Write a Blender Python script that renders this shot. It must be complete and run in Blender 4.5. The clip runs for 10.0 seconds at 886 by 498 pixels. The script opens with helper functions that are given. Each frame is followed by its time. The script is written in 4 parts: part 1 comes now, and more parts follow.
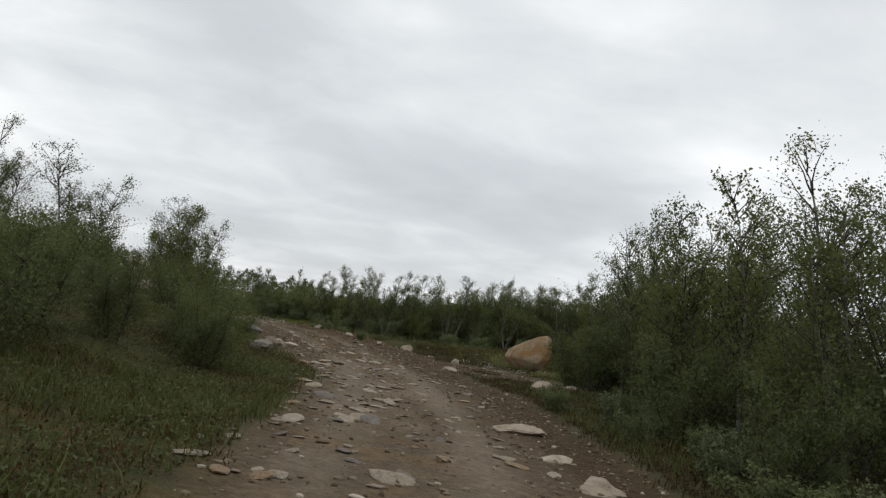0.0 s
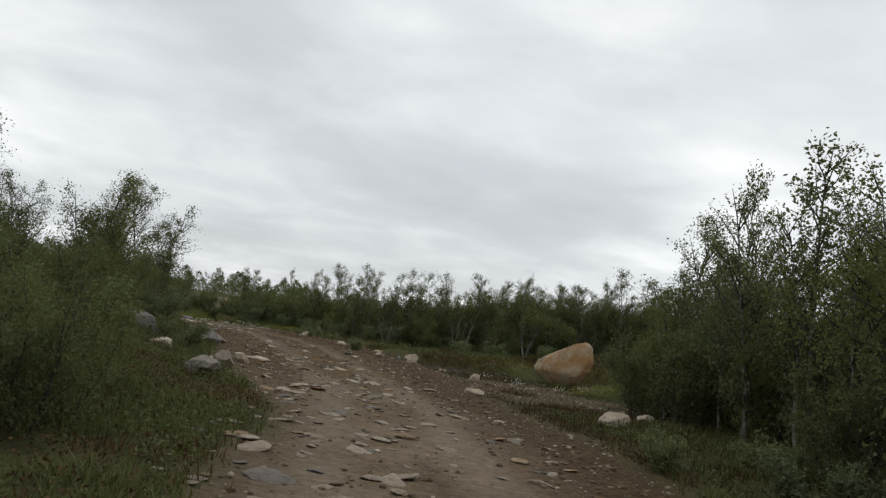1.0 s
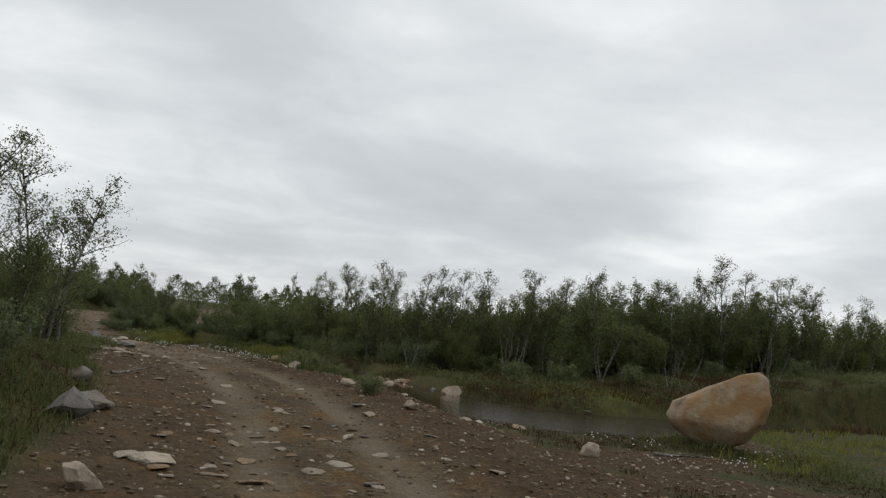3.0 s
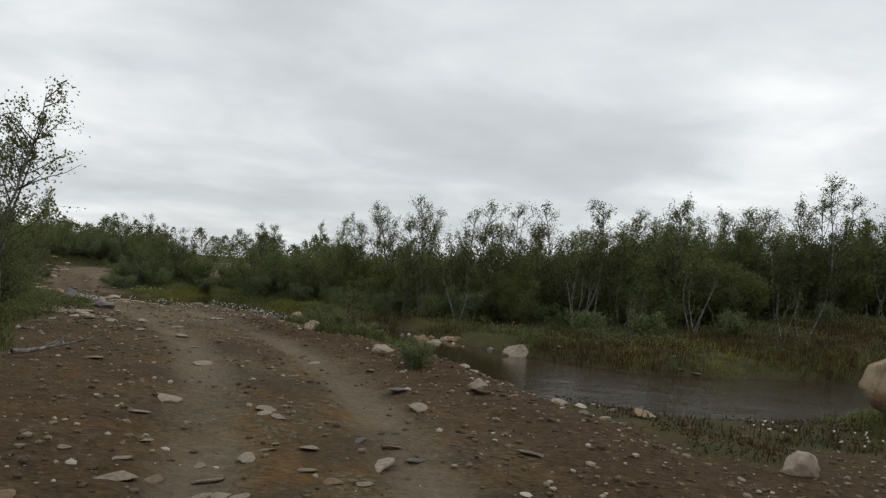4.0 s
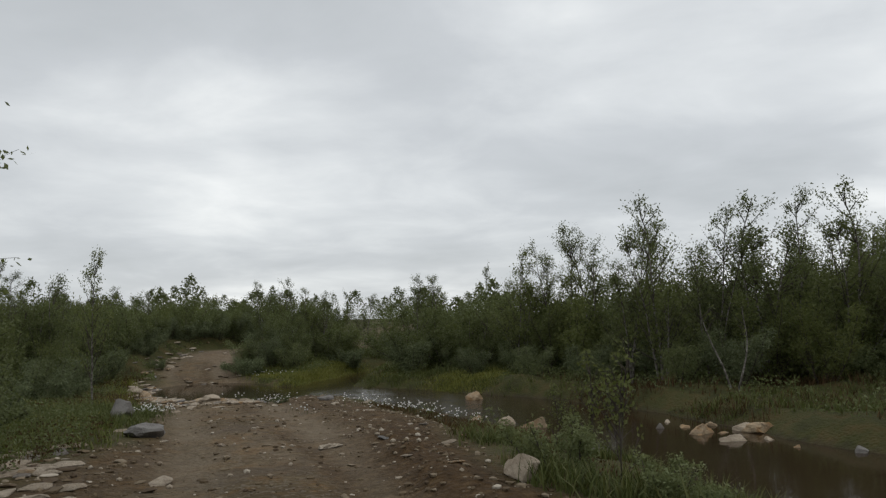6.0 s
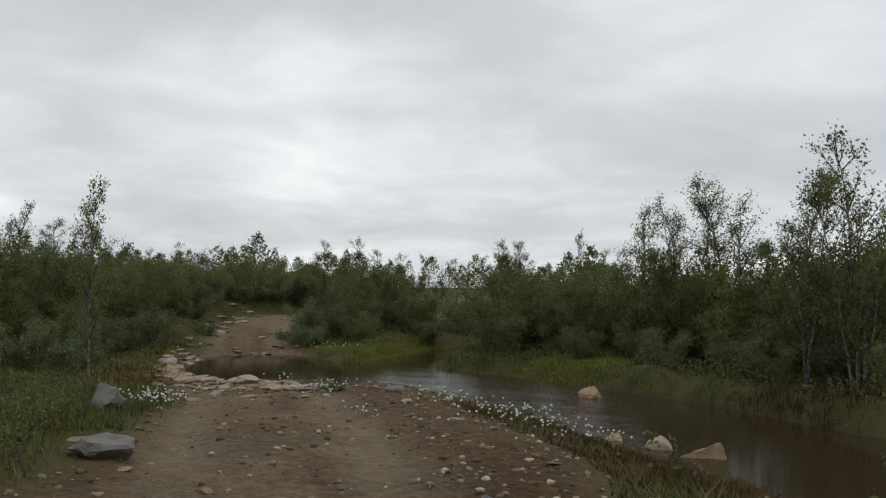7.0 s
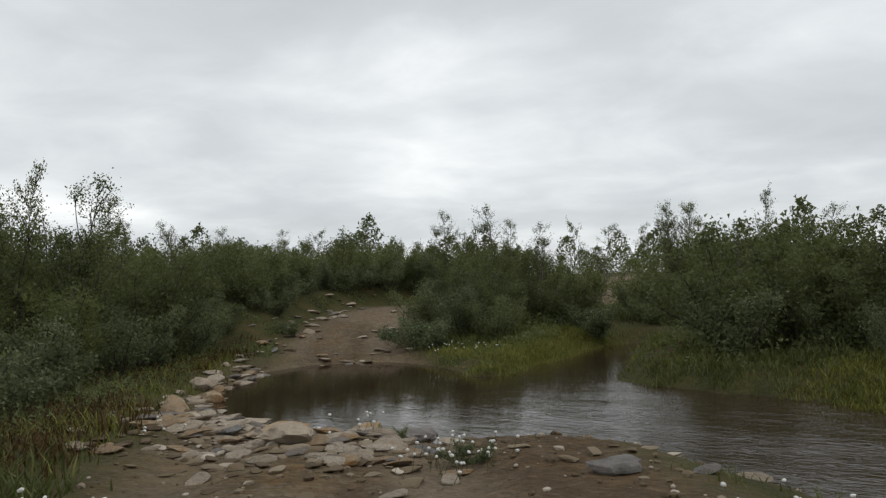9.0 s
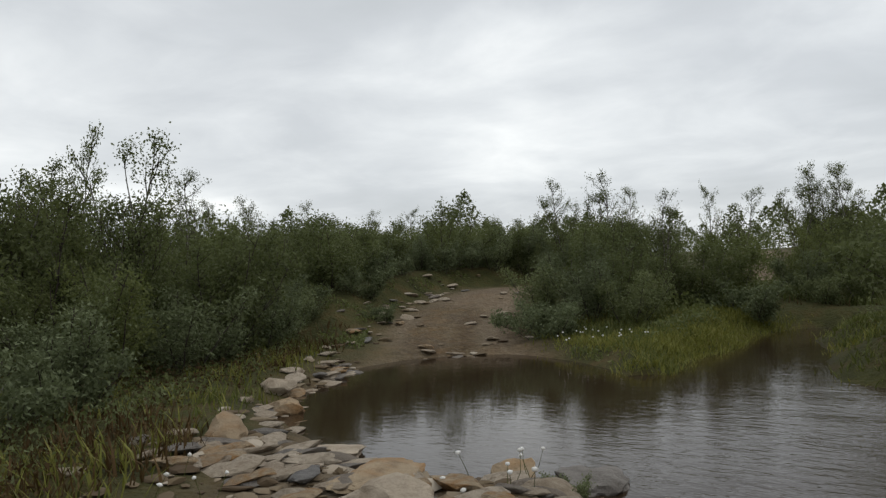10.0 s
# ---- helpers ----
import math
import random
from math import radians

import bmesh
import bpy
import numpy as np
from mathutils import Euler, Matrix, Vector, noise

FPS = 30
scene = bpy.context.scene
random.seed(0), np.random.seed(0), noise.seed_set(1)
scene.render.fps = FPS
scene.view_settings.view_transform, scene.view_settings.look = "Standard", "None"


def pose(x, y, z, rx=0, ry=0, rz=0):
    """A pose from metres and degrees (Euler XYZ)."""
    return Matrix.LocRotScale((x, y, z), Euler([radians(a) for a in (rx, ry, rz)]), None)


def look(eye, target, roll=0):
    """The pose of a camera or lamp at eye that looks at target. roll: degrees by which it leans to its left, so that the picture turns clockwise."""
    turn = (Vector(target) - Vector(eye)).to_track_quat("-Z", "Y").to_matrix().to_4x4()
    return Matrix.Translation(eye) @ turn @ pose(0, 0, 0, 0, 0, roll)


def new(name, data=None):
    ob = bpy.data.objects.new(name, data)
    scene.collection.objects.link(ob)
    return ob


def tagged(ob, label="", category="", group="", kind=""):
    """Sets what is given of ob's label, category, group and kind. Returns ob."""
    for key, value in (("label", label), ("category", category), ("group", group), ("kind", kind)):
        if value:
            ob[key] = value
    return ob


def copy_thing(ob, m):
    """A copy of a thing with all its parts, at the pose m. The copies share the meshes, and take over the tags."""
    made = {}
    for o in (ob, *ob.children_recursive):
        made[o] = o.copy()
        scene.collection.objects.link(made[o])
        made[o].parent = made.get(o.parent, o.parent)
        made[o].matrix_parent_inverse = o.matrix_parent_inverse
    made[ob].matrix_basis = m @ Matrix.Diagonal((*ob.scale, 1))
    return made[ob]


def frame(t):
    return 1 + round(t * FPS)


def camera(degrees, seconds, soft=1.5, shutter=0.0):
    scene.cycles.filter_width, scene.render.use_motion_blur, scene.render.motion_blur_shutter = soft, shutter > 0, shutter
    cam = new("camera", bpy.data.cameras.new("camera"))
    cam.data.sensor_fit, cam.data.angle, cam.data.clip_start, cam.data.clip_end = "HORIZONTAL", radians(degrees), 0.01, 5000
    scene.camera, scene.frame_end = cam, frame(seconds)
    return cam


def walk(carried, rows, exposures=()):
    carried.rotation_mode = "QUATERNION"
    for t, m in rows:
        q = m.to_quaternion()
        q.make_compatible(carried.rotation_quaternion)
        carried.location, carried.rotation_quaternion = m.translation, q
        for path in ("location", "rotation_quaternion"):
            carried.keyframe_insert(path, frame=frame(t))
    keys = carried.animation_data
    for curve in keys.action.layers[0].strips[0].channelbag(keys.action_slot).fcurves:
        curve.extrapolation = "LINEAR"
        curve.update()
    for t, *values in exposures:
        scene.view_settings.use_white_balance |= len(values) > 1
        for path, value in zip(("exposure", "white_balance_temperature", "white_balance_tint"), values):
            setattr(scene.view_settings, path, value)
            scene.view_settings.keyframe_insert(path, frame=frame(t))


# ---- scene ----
cam = camera(60.0, 10.0, soft=1.3)
PATH = [
    (0, (2.347, -12.359, 0.971), (1.662, -2.434, 1.951), 9.1),
    (0.5, (1.939, -9.372, 0.914), (1.249, 0.558, 1.894), 8.6),
    (1, (1.601, -6.526, 0.960), (0.911, 3.399, 1.990), 8.5),
    (1.5, (1.306, -3.790, 1.000), (0.581, 6.110, 2.210), 8.5),
    (2, (0.959, -1.055, 1.002), (0.209, 8.835, 2.247), 7.8),
    (2.2, (0.782, -0.109, 1.039), (0.027, 9.791, 2.224), 7.8),
    (3.3, (-0.281, 4.460, 1.306), (-1.231, 14.370, 2.236), 6.0),
    (3.5, (-0.418, 5.495, 1.207), (-1.428, 15.415, 1.927), 5.5),
    (4, (-0.955, 8.006, 1.135), (-2.175, 17.926, 1.505), 4.9),
    (4.5, (-1.489, 10.381, 1.086), (-3.089, 20.221, 1.876), 2.7),
    (5, (-2.122, 12.523, 1.105), (-4.192, 22.213, 2.440), 0.5),
    (5.5, (-2.774, 14.173, 1.200), (-5.399, 23.718, 2.600), -1.1),
    (6, (-3.546, 15.908, 1.218), (-6.771, 25.328, 2.128), -1.3),
    (6.2, (-3.896, 16.499, 1.211), (-7.316, 25.864, 1.976), -0.7),
    (7.3, (-5.947, 20.596, 1.134), (-10.347, 29.561, 1.604), 1.2),
    (7.5, (-6.304, 21.193, 1.085), (-10.864, 30.083, 1.515), 1.3),
    (8, (-7.075, 22.561, 1.009), (-11.960, 31.281, 1.329), 1.3),
    (8.5, (-7.939, 23.797, 0.960), (-13.124, 32.337, 1.360), 0.1),
    (9, (-8.836, 24.940, 0.851), (-14.376, 33.255, 1.276), -1.5),
    (9.5, (-9.785, 25.862, 0.790), (-15.770, 33.872, 1.065), -2.5),
    (10, (-10.696, 26.731, 0.707), (-17.166, 34.351, 0.977), -2.5),
]
walk(cam, [(t, look(eye, target, roll)) for t, eye, target, roll in PATH], ((0, 0.0), (2, -0.05), (3.5, -0.10), (4.5, -0.04), (5.5, -0.11), (6.2, -0.12), (7.5, -0.02), (10, 0.02)))

# ---- sky and light: an overcast day ----
SUN_EL, SUN_AZ = radians(48), radians(35)
world = bpy.data.worlds.new("overcast_sky")
scene.world = world
world.use_nodes = True


class Nodes:
    """Short-hand for building a node tree."""

    def __init__(self, tree):
        self.tree = tree
        tree.nodes.clear()

    def add(self, kind, props=None, **inputs):
        n = self.tree.nodes.new(kind)
        props = props or {}
        if "operation" in props:
            n.operation = props["operation"]
            if kind == "ShaderNodeMath":
                n.use_clamp = props.get("use_clamp", False)
        if "data_type" in props:
            n.data_type, n.blend_type = props["data_type"], props["blend_type"]
        if "attribute_name" in props:
            n.attribute_name = props["attribute_name"]
        if "sky_type" in props:
            n.sky_type, n.sun_disc, n.sun_elevation, n.sun_rotation = props["sky_type"], props["sun_disc"], props["sun_elevation"], props["sun_rotation"]
        for k, v in inputs.items():
            key = int(k[1:]) if k[0] == "i" and k[1:].isdigit() else k.replace("_", " ")
            self.put(n.inputs[key], v)
        return n

    def put(self, socket, v):
        if isinstance(v, bpy.types.NodeSocket):
            self.tree.links.new(v, socket)
        elif isinstance(v, bpy.types.Node):
            self.tree.links.new(v.outputs[0], socket)
        else:
            socket.default_value = v

    def math(self, op, a, b=0.0, c=0.0, clamp=False):
        return self.add("ShaderNodeMath", {"operation": op, "use_clamp": clamp}, i0=a, i1=b, i2=c).outputs[0]

    def mix(self, f, a, b, blend="MIX"):
        n = self.add("ShaderNodeMix", {"data_type": "RGBA", "blend_type": blend})
        self.put(n.inputs[0], f), self.put(n.inputs[6], a), self.put(n.inputs[7], b)
        return n.outputs[2]

    def ramp(self, f, *stops):
        n = self.add("ShaderNodeValToRGB", i0=f)
        e = n.color_ramp.elements
        while len(e) < len(stops):
            e.new(0.5)
        for el, (p, c) in zip(e, stops):
            el.position, el.color = p, (*c, 1) if len(c) == 3 else c
        return n.outputs[0]

    def noise(self, vec, scale, detail=4.0, rough=0.55, distort=0.0):
        return self.add("ShaderNodeTexNoise", Vector=vec, Scale=scale, Detail=detail, Roughness=rough, Distortion=distort).outputs[0]


w = Nodes(world.node_tree)
clear = w.add("ShaderNodeTexSky", {"sky_type": "NISHITA", "sun_disc": False, "sun_elevation": SUN_EL, "sun_rotation": SUN_AZ})
co = w.add("ShaderNodeTexCoord")
xyz = w.add("ShaderNodeSeparateXYZ", i0=co.outputs[0])
up = w.math("ADD", w.math("MAXIMUM", xyz.outputs[2], 0.0), 0.16)
flat = w.add("ShaderNodeCombineXYZ", i0=w.math("DIVIDE", xyz.outputs[0], up), i1=w.math("DIVIDE", xyz.outputs[1], up), i2=0.0)
shift = w.add("ShaderNodeVectorMath", {"operation": "ADD"}, i0=flat.outputs[0], i1=(3.1, 7.4, 1.2))
big = w.noise(shift.outputs[0], 0.55, 3.0, 0.45, 0.5)
fine = w.noise(shift.outputs[0], 1.9, 5.0, 0.55, 0.3)
cover = w.math("ADD", w.math("MULTIPLY", big, 0.68), w.math("MULTIPLY", fine, 0.32))


def thin_cloud(azimuth, elevation, width, amount):
    """A stretch where the cloud deck is thinner, round a direction of the sky."""
    a, e = radians(azimuth), radians(elevation)
    way = (math.sin(a) * math.cos(e), math.cos(a) * math.cos(e), math.sin(e))
    near = w.add("ShaderNodeVectorMath", {"operation": "DOT_PRODUCT"}, i0=co.outputs[0], i1=way).outputs[1]
    return w.math("MULTIPLY", w.math("POWER", w.math("MAXIMUM", near, 0.0), 1.4 / (1 - math.cos(radians(width)))), amount)


for azimuth, elevation, width, amount in ((-12, 13, 6, 0.06), (16, 12, 6, 0.06), (-27, 11, 6, 0.05), (0, 5.5, 5, 0.05), (-15, 5, 5, 0.05), (-8, 20, 10, 0.08), (-17, 19, 7, 0.03), (-52, 18, 14, -0.09), (-30, 26, 8, -0.06), (20, 24, 10, -0.06), (-35, 6, 7, 0.03)):
    cover = w.math("ADD", cover, thin_cloud(azimuth, elevation, width, amount))
clouds = w.ramp(cover, (0.33, (0.57, 0.60, 0.62)), (0.46, (0.67, 0.70, 0.725)), (0.56, (0.825, 0.855, 0.87)), (0.68, (1.08, 1.10, 1.09)))
thin = w.mix(0.93, w.mix(1.0, clear.outputs[0], (0.1, 0.1, 0.1, 1), "MULTIPLY"), clouds)
bg = w.add("ShaderNodeBackground", Color=thin, Strength=1.0)
w.add("ShaderNodeOutputWorld", Surface=bg.outputs[0])

sun = new("sun", bpy.data.lights.new("sun", "SUN"))
sun.data.energy, sun.data.angle, sun.data.color = 0.5, radians(25), (1.0, 0.97, 0.92)
sun.matrix_world = look((20 * math.sin(SUN_AZ), 20 * math.cos(SUN_AZ), 22), (0, 0, 0))

# ---- materials ----


def material(name, colour, rough=0.85, bump=None, spec=0.3, translucent=0.0):
    """colour: a function of a Nodes that returns the colour socket; bump: one that returns (height socket, distance)."""
    m = bpy.data.materials.new(name)
    m.use_nodes = True
    n = Nodes(m.node_tree)
    p = n.add("ShaderNodeBsdfPrincipled")
    n.put(p.inputs["Base Color"], colour(n))
    n.put(p.inputs["Roughness"], rough(n) if callable(rough) else rough)
    p.inputs["Specular IOR Level"].default_value = spec
    if bump:
        h, d = bump(n)
        b = n.add("ShaderNodeBump", Height=h, Strength=1.0, Distance=d)
        n.put(p.inputs["Normal"], b.outputs[0])
    out = p.outputs[0]
    if translucent:
        tr = n.add("ShaderNodeBsdfTranslucent", Color=colour(n))
        out = n.add("ShaderNodeMixShader", i0=translucent, i1=out, i2=tr.outputs[0]).outputs[0]
    n.add("ShaderNodeOutputMaterial", Surface=out)
    return m


def place(n):
    return n.add("ShaderNodeNewGeometry").outputs[0]


def obj(n):
    return n.add("ShaderNodeTexCoord").outputs[3]


def rnd(n):
    return n.add("ShaderNodeObjectInfo").outputs["Random"]


def isle(n):
    return n.add("ShaderNodeNewGeometry").outputs["Random Per Island"]


def attr(n, name):
    return n.add("ShaderNodeAttribute", {"attribute_name": name}).outputs["Fac"]


def ground_colour(n):
    p = place(n)
    fine = n.noise(p, 9.0, 8.0, 0.7)
    mid = n.noise(p, 1.3, 5.0, 0.6)
    grit = n.add("ShaderNodeTexVoronoi", Vector=p, Scale=26.0).outputs["Color"]
    gritv = n.add("ShaderNodeSeparateColor", i0=grit).outputs[0]
    dirt = n.ramp(n.math("ADD", n.math("MULTIPLY", fine, 0.55), n.math("MULTIPLY", mid, 0.45)),
                  (0.32, (0.036, 0.024, 0.010)), (0.5, (0.090, 0.062, 0.026)), (0.68, (0.170, 0.124, 0.060)))
    dirt = n.mix(n.math("MULTIPLY", n.math("GREATER_THAN", gritv, 0.80), 0.5), dirt, (0.20, 0.17, 0.135, 1))
    sand = n.ramp(fine, (0.3, (0.125, 0.098, 0.062)), (0.7, (0.215, 0.172, 0.115)))
    rust = n.ramp(n.noise(p, 1.9, 6.0, 0.7, 0.4), (0.48, (0, 0, 0)), (0.61, (0.85, 0.85, 0.85)))
    dirt = n.mix(rust, dirt, n.ramp(fine, (0.3, (0.075, 0.038, 0.009)), (0.7, (0.205, 0.110, 0.028))))
    damp = n.ramp(n.noise(p, 0.7, 5.0, 0.65), (0.46, (0, 0, 0)), (0.62, (0.55, 0.55, 0.55)))
    dirt = n.mix(damp, dirt, (0.035, 0.025, 0.017, 1))
    dirt = n.mix(n.math("MULTIPLY", attr(n, "track"), 0.85), dirt, sand)
    dirt = n.mix(n.math("MULTIPLY", attr(n, "pale"), 0.75), dirt, n.ramp(fine, (0.3, (0.138, 0.100, 0.066)), (0.5, (0.200, 0.150, 0.102)), (0.7, (0.295, 0.232, 0.168))))
    gravel = n.ramp(fine, (0.3, (0.030, 0.017, 0.007)), (0.55, (0.078, 0.045, 0.018)), (0.75, (0.15, 0.098, 0.048)))
    dirt = n.mix(attr(n, "verge"), dirt, gravel)
    moss = n.ramp(n.noise(p, 2.2, 6.0, 0.65), (0.30, (0.030, 0.030, 0.009)), (0.48, (0.062, 0.066, 0.017)), (0.60, (0.088, 0.072, 0.023)), (0.75, (0.125, 0.080, 0.030)))
    moss = n.mix(n.math("MULTIPLY", fine, 0.6), moss, (0.035, 0.03, 0.014, 1))
    dry = n.mix(attr(n, "road"), moss, dirt)
    bed = n.ramp(fine, (0.3, (0.022, 0.016, 0.010)), (0.7, (0.055, 0.040, 0.026)))
    return n.mix(attr(n, "wet"), dry, bed)


def ground_bump(n):
    p = place(n)
    v = n.add("ShaderNodeTexVoronoi", Vector=p, Scale=22.0).outputs[0]
    return n.math("ADD", n.math("MULTIPLY", n.noise(p, 14.0, 8.0, 0.7), 0.7), n.math("MULTIPLY", v, -0.5)), 0.05


def rock_colour(light, dark, lichen, stain=(0.30, 0.17, 0.07), amount=0.0):
    def make(n):
        p = obj(n)
        f = n.noise(p, 5.0, 8.0, 0.68)
        c = n.ramp(f, (0.32, dark), (0.5, light), (0.75, tuple(min(1, v * 1.22) for v in light)))
        c = n.mix(n.ramp(n.noise(p, 3.1, 6.0, 0.7), (0.58, (0, 0, 0)), (0.68, (0.6, 0.6, 0.6))), c, (*lichen, 1))
        if amount:
            c = n.mix(n.ramp(n.noise(p, 1.7, 5.0, 0.6, 0.6), (0.44, (0, 0, 0)), (0.58, (amount,) * 3)), c, (*stain, 1))
        return n.mix(n.math("MULTIPLY", rnd(n), 0.55), c, (0.27, 0.20, 0.13, 1))
    return make


def rock_bump(n):
    return n.noise(obj(n), 7.0, 8.0, 0.72), 0.06


GROUND = material("soil_and_moss", ground_colour, 0.92, ground_bump, 0.2)
STONE = material("pale_granite", rock_colour((0.51, 0.43, 0.335), (0.29, 0.23, 0.165), (0.24, 0.195, 0.145)), 0.9, rock_bump)
GREY = material("grey_granite", rock_colour((0.21, 0.20, 0.19), (0.09, 0.085, 0.08), (0.30, 0.29, 0.27)), 0.9, rock_bump)
OCHRE = material("ochre_granite", rock_colour((0.43, 0.33, 0.215), (0.17, 0.12, 0.075), (0.42, 0.35, 0.26), (0.36, 0.185, 0.06), 0.9), 0.9, rock_bump)


def leaf_colour(a, b, c):
    def make(n):
        base = n.ramp(isle(n), (0.0, a), (0.55, b), (1.0, c))
        base = n.mix(n.math("MULTIPLY", rnd(n), 0.40), base, (a[0] * 0.8, a[1] * 0.75, a[2] * 0.8, 1))
        fresh = n.ramp(n.math("FRACT", n.math("MULTIPLY", rnd(n), 7.0)), (0.55, (0, 0, 0)), (0.9, (0.26, 0.26, 0.26)))
        return n.mix(fresh, base, (b[0] * 1.55, b[1] * 1.45, b[2] * 0.9, 1))
    return make


LEAF = material("birch_leaves", leaf_colour((0.082, 0.099, 0.032), (0.138, 0.160, 0.058), (0.208, 0.234, 0.118)), 0.7, None, 0.2, 0.5)
WILLOW = material("willow_leaves", leaf_colour((0.086, 0.104, 0.044), (0.152, 0.178, 0.084), (0.205, 0.238, 0.130)), 0.7, None, 0.25, 0.35)
BARK = material("birch_bark", lambda n: n.ramp(n.noise(obj(n), 9.0, 6.0, 0.7), (0.34, (0.05, 0.042, 0.034)), (0.50, (0.14, 0.125, 0.105)), (0.70, (0.36, 0.34, 0.31))), 0.85)
DARKBARK = material("dark_twigs", lambda n: n.ramp(n.noise(obj(n), 12.0, 4.0, 0.6), (0.35, (0.030, 0.023, 0.018)), (0.7, (0.095, 0.078, 0.062))), 0.9)
GRASS = material("green_grass", leaf_colour((0.058, 0.074, 0.018), (0.105, 0.124, 0.033), (0.18, 0.18, 0.065)), 0.7, None, 0.25, 0.3)
SEDGE = material("bright_sedge", leaf_colour((0.145, 0.155, 0.028), (0.22, 0.23, 0.045), (0.31, 0.28, 0.08)), 0.7, None, 0.25, 0.3)
HEATH = material("rusty_heath", leaf_colour((0.040, 0.026, 0.008), (0.085, 0.050, 0.020), (0.15, 0.10, 0.045)), 0.8, None, 0.2, 0.2)
PEBBLE = material("gravel_stones", lambda n: n.ramp(isle(n), (0.0, (0.07, 0.046, 0.026)), (0.5, (0.14, 0.103, 0.060)), (0.85, (0.25, 0.20, 0.14)), (1.0, (0.48, 0.42, 0.34))), 0.9)
COTTON = material("white_cotton", lambda n: n.mix(isle(n), (0.62, 0.60, 0.55, 1), (0.78, 0.77, 0.74, 1)), 0.9)


def water_material():
    m = bpy.data.materials.new("peaty_water")
    m.use_nodes = True
    n = Nodes(m.node_tree)
    p = place(n)
    sq = n.add("ShaderNodeMapping", Vector=p)
    sq.inputs["Scale"].default_value = (1.0, 2.2, 1.0)
    sq.inputs["Rotation"].default_value = (0, 0, radians(-28))
    ripple = n.math("ADD", n.noise(sq.outputs[0], 5.5, 3.0, 0.55, 0.5), n.math("MULTIPLY", n.noise(sq.outputs[0], 15.0, 2.0, 0.5), 0.30))
    calm = n.noise(p, 0.30, 2.0, 0.5)
    h = n.math("MULTIPLY", ripple, n.math("ADD", n.math("MULTIPLY", attr(n, "riffle"), 1.0), n.math("MULTIPLY", calm, 0.06)))
    b = n.add("ShaderNodeBump", Height=h, Strength=1.0, Distance=0.030)
    s = n.add("ShaderNodeBsdfPrincipled", Roughness=0.04, IOR=1.33)
    s.inputs["Transmission Weight"].default_value = 0.15
    n.put(s.inputs["Normal"], b.outputs[0])
    s.inputs["Base Color"].default_value = (0.040, 0.026, 0.015, 1)
    n.add("ShaderNodeOutputMaterial", Surface=s.outputs[0])
    return m


WATER = water_material()

# ---- shared mesh helpers ----


def grid_noise(x, y, seed=0):
    """Smooth value noise in [0, 1] on arrays."""
    xi, yi = np.floor(x).astype(np.int64), np.floor(y).astype(np.int64)
    fx, fy = x - xi, y - yi
    fx, fy = fx * fx * (3 - 2 * fx), fy * fy * (3 - 2 * fy)

    def h(i, j):
        v = (i * 374761393 + j * 668265263 + seed * 974634541) & 0xFFFFFFFF
        v = ((v ^ (v >> 13)) * 1274126177) & 0xFFFFFFFF
        return ((v ^ (v >> 16)) & 0xFFFF) / 65535.0
    return (h(xi, yi) * (1 - fx) + h(xi + 1, yi) * fx) * (1 - fy) + (h(xi, yi + 1) * (1 - fx) + h(xi + 1, yi + 1) * fx) * fy


def fractal(x, y, scale, octaves=4, seed=0):
    out, amp, tot = 0.0, 1.0, 0.0
    for k in range(octaves):
        out = out + amp * grid_noise(x * scale, y * scale, seed + k)
        tot, amp, scale = tot + amp, amp * 0.5, scale * 2.03
    return out / tot


def smooth(a, b, v):
    k = np.clip((v - a) / (b - a), 0, 1)
    return k * k * (3 - 2 * k)


def mesh_of(name, verts, faces, mat, shade=True):
    """A mesh from arrays of vertices (n, 3) and of faces that all have the same number of corners."""
    me = bpy.data.meshes.new(name)
    verts, faces = np.asarray(verts, np.float32), np.asarray(faces, np.int32)
    k = faces.shape[1]
    me.vertices.add(len(verts)), me.loops.add(faces.size), me.polygons.add(len(faces))
    me.vertices.foreach_set("co", verts.ravel())
    me.loops.foreach_set("vertex_index", faces.ravel())
    me.polygons.foreach_set("loop_start", np.arange(0, faces.size, k, dtype=np.int32))
    me.polygons.foreach_set("use_smooth", np.full(len(faces), shade))
    me.materials.append(mat)
    me.update(calc_edges=True)
    return me


def child(name, me, parent, label=""):
    ob = new(name, me)
    ob.parent = parent
    return tagged(ob, label)


# ---- the lie of the land ----
WATER_Z = -0.50
ROAD = np.array([(2.8, -40, -0.5), (2.5, -14, -0.48), (1.9, -6, -0.5), (1.2, 0, -0.5), (0.3, 5, -0.48), (-1.3, 10.6, -0.42), (-3.0, 15, -0.26), (-5.6, 19.6, -0.16),
                 (-8.4, 23.8, -0.20), (-11.3, 27.2, -0.30), (-13.3, 29.6, -0.42), (-15.6, 32.4, -0.78), (-17.5, 34.7, -0.55), (-18.9, 36.3, -0.24), (-19.8, 38.0, 0.02), (-20.1, 39.6, 0.22), (-19.5, 41.1, 0.20), (-18.2, 42.6, 0.06), (-17.4, 45.5, 0.1), (-18.5, 50, 0.3), (-22, 60, 0.8)])
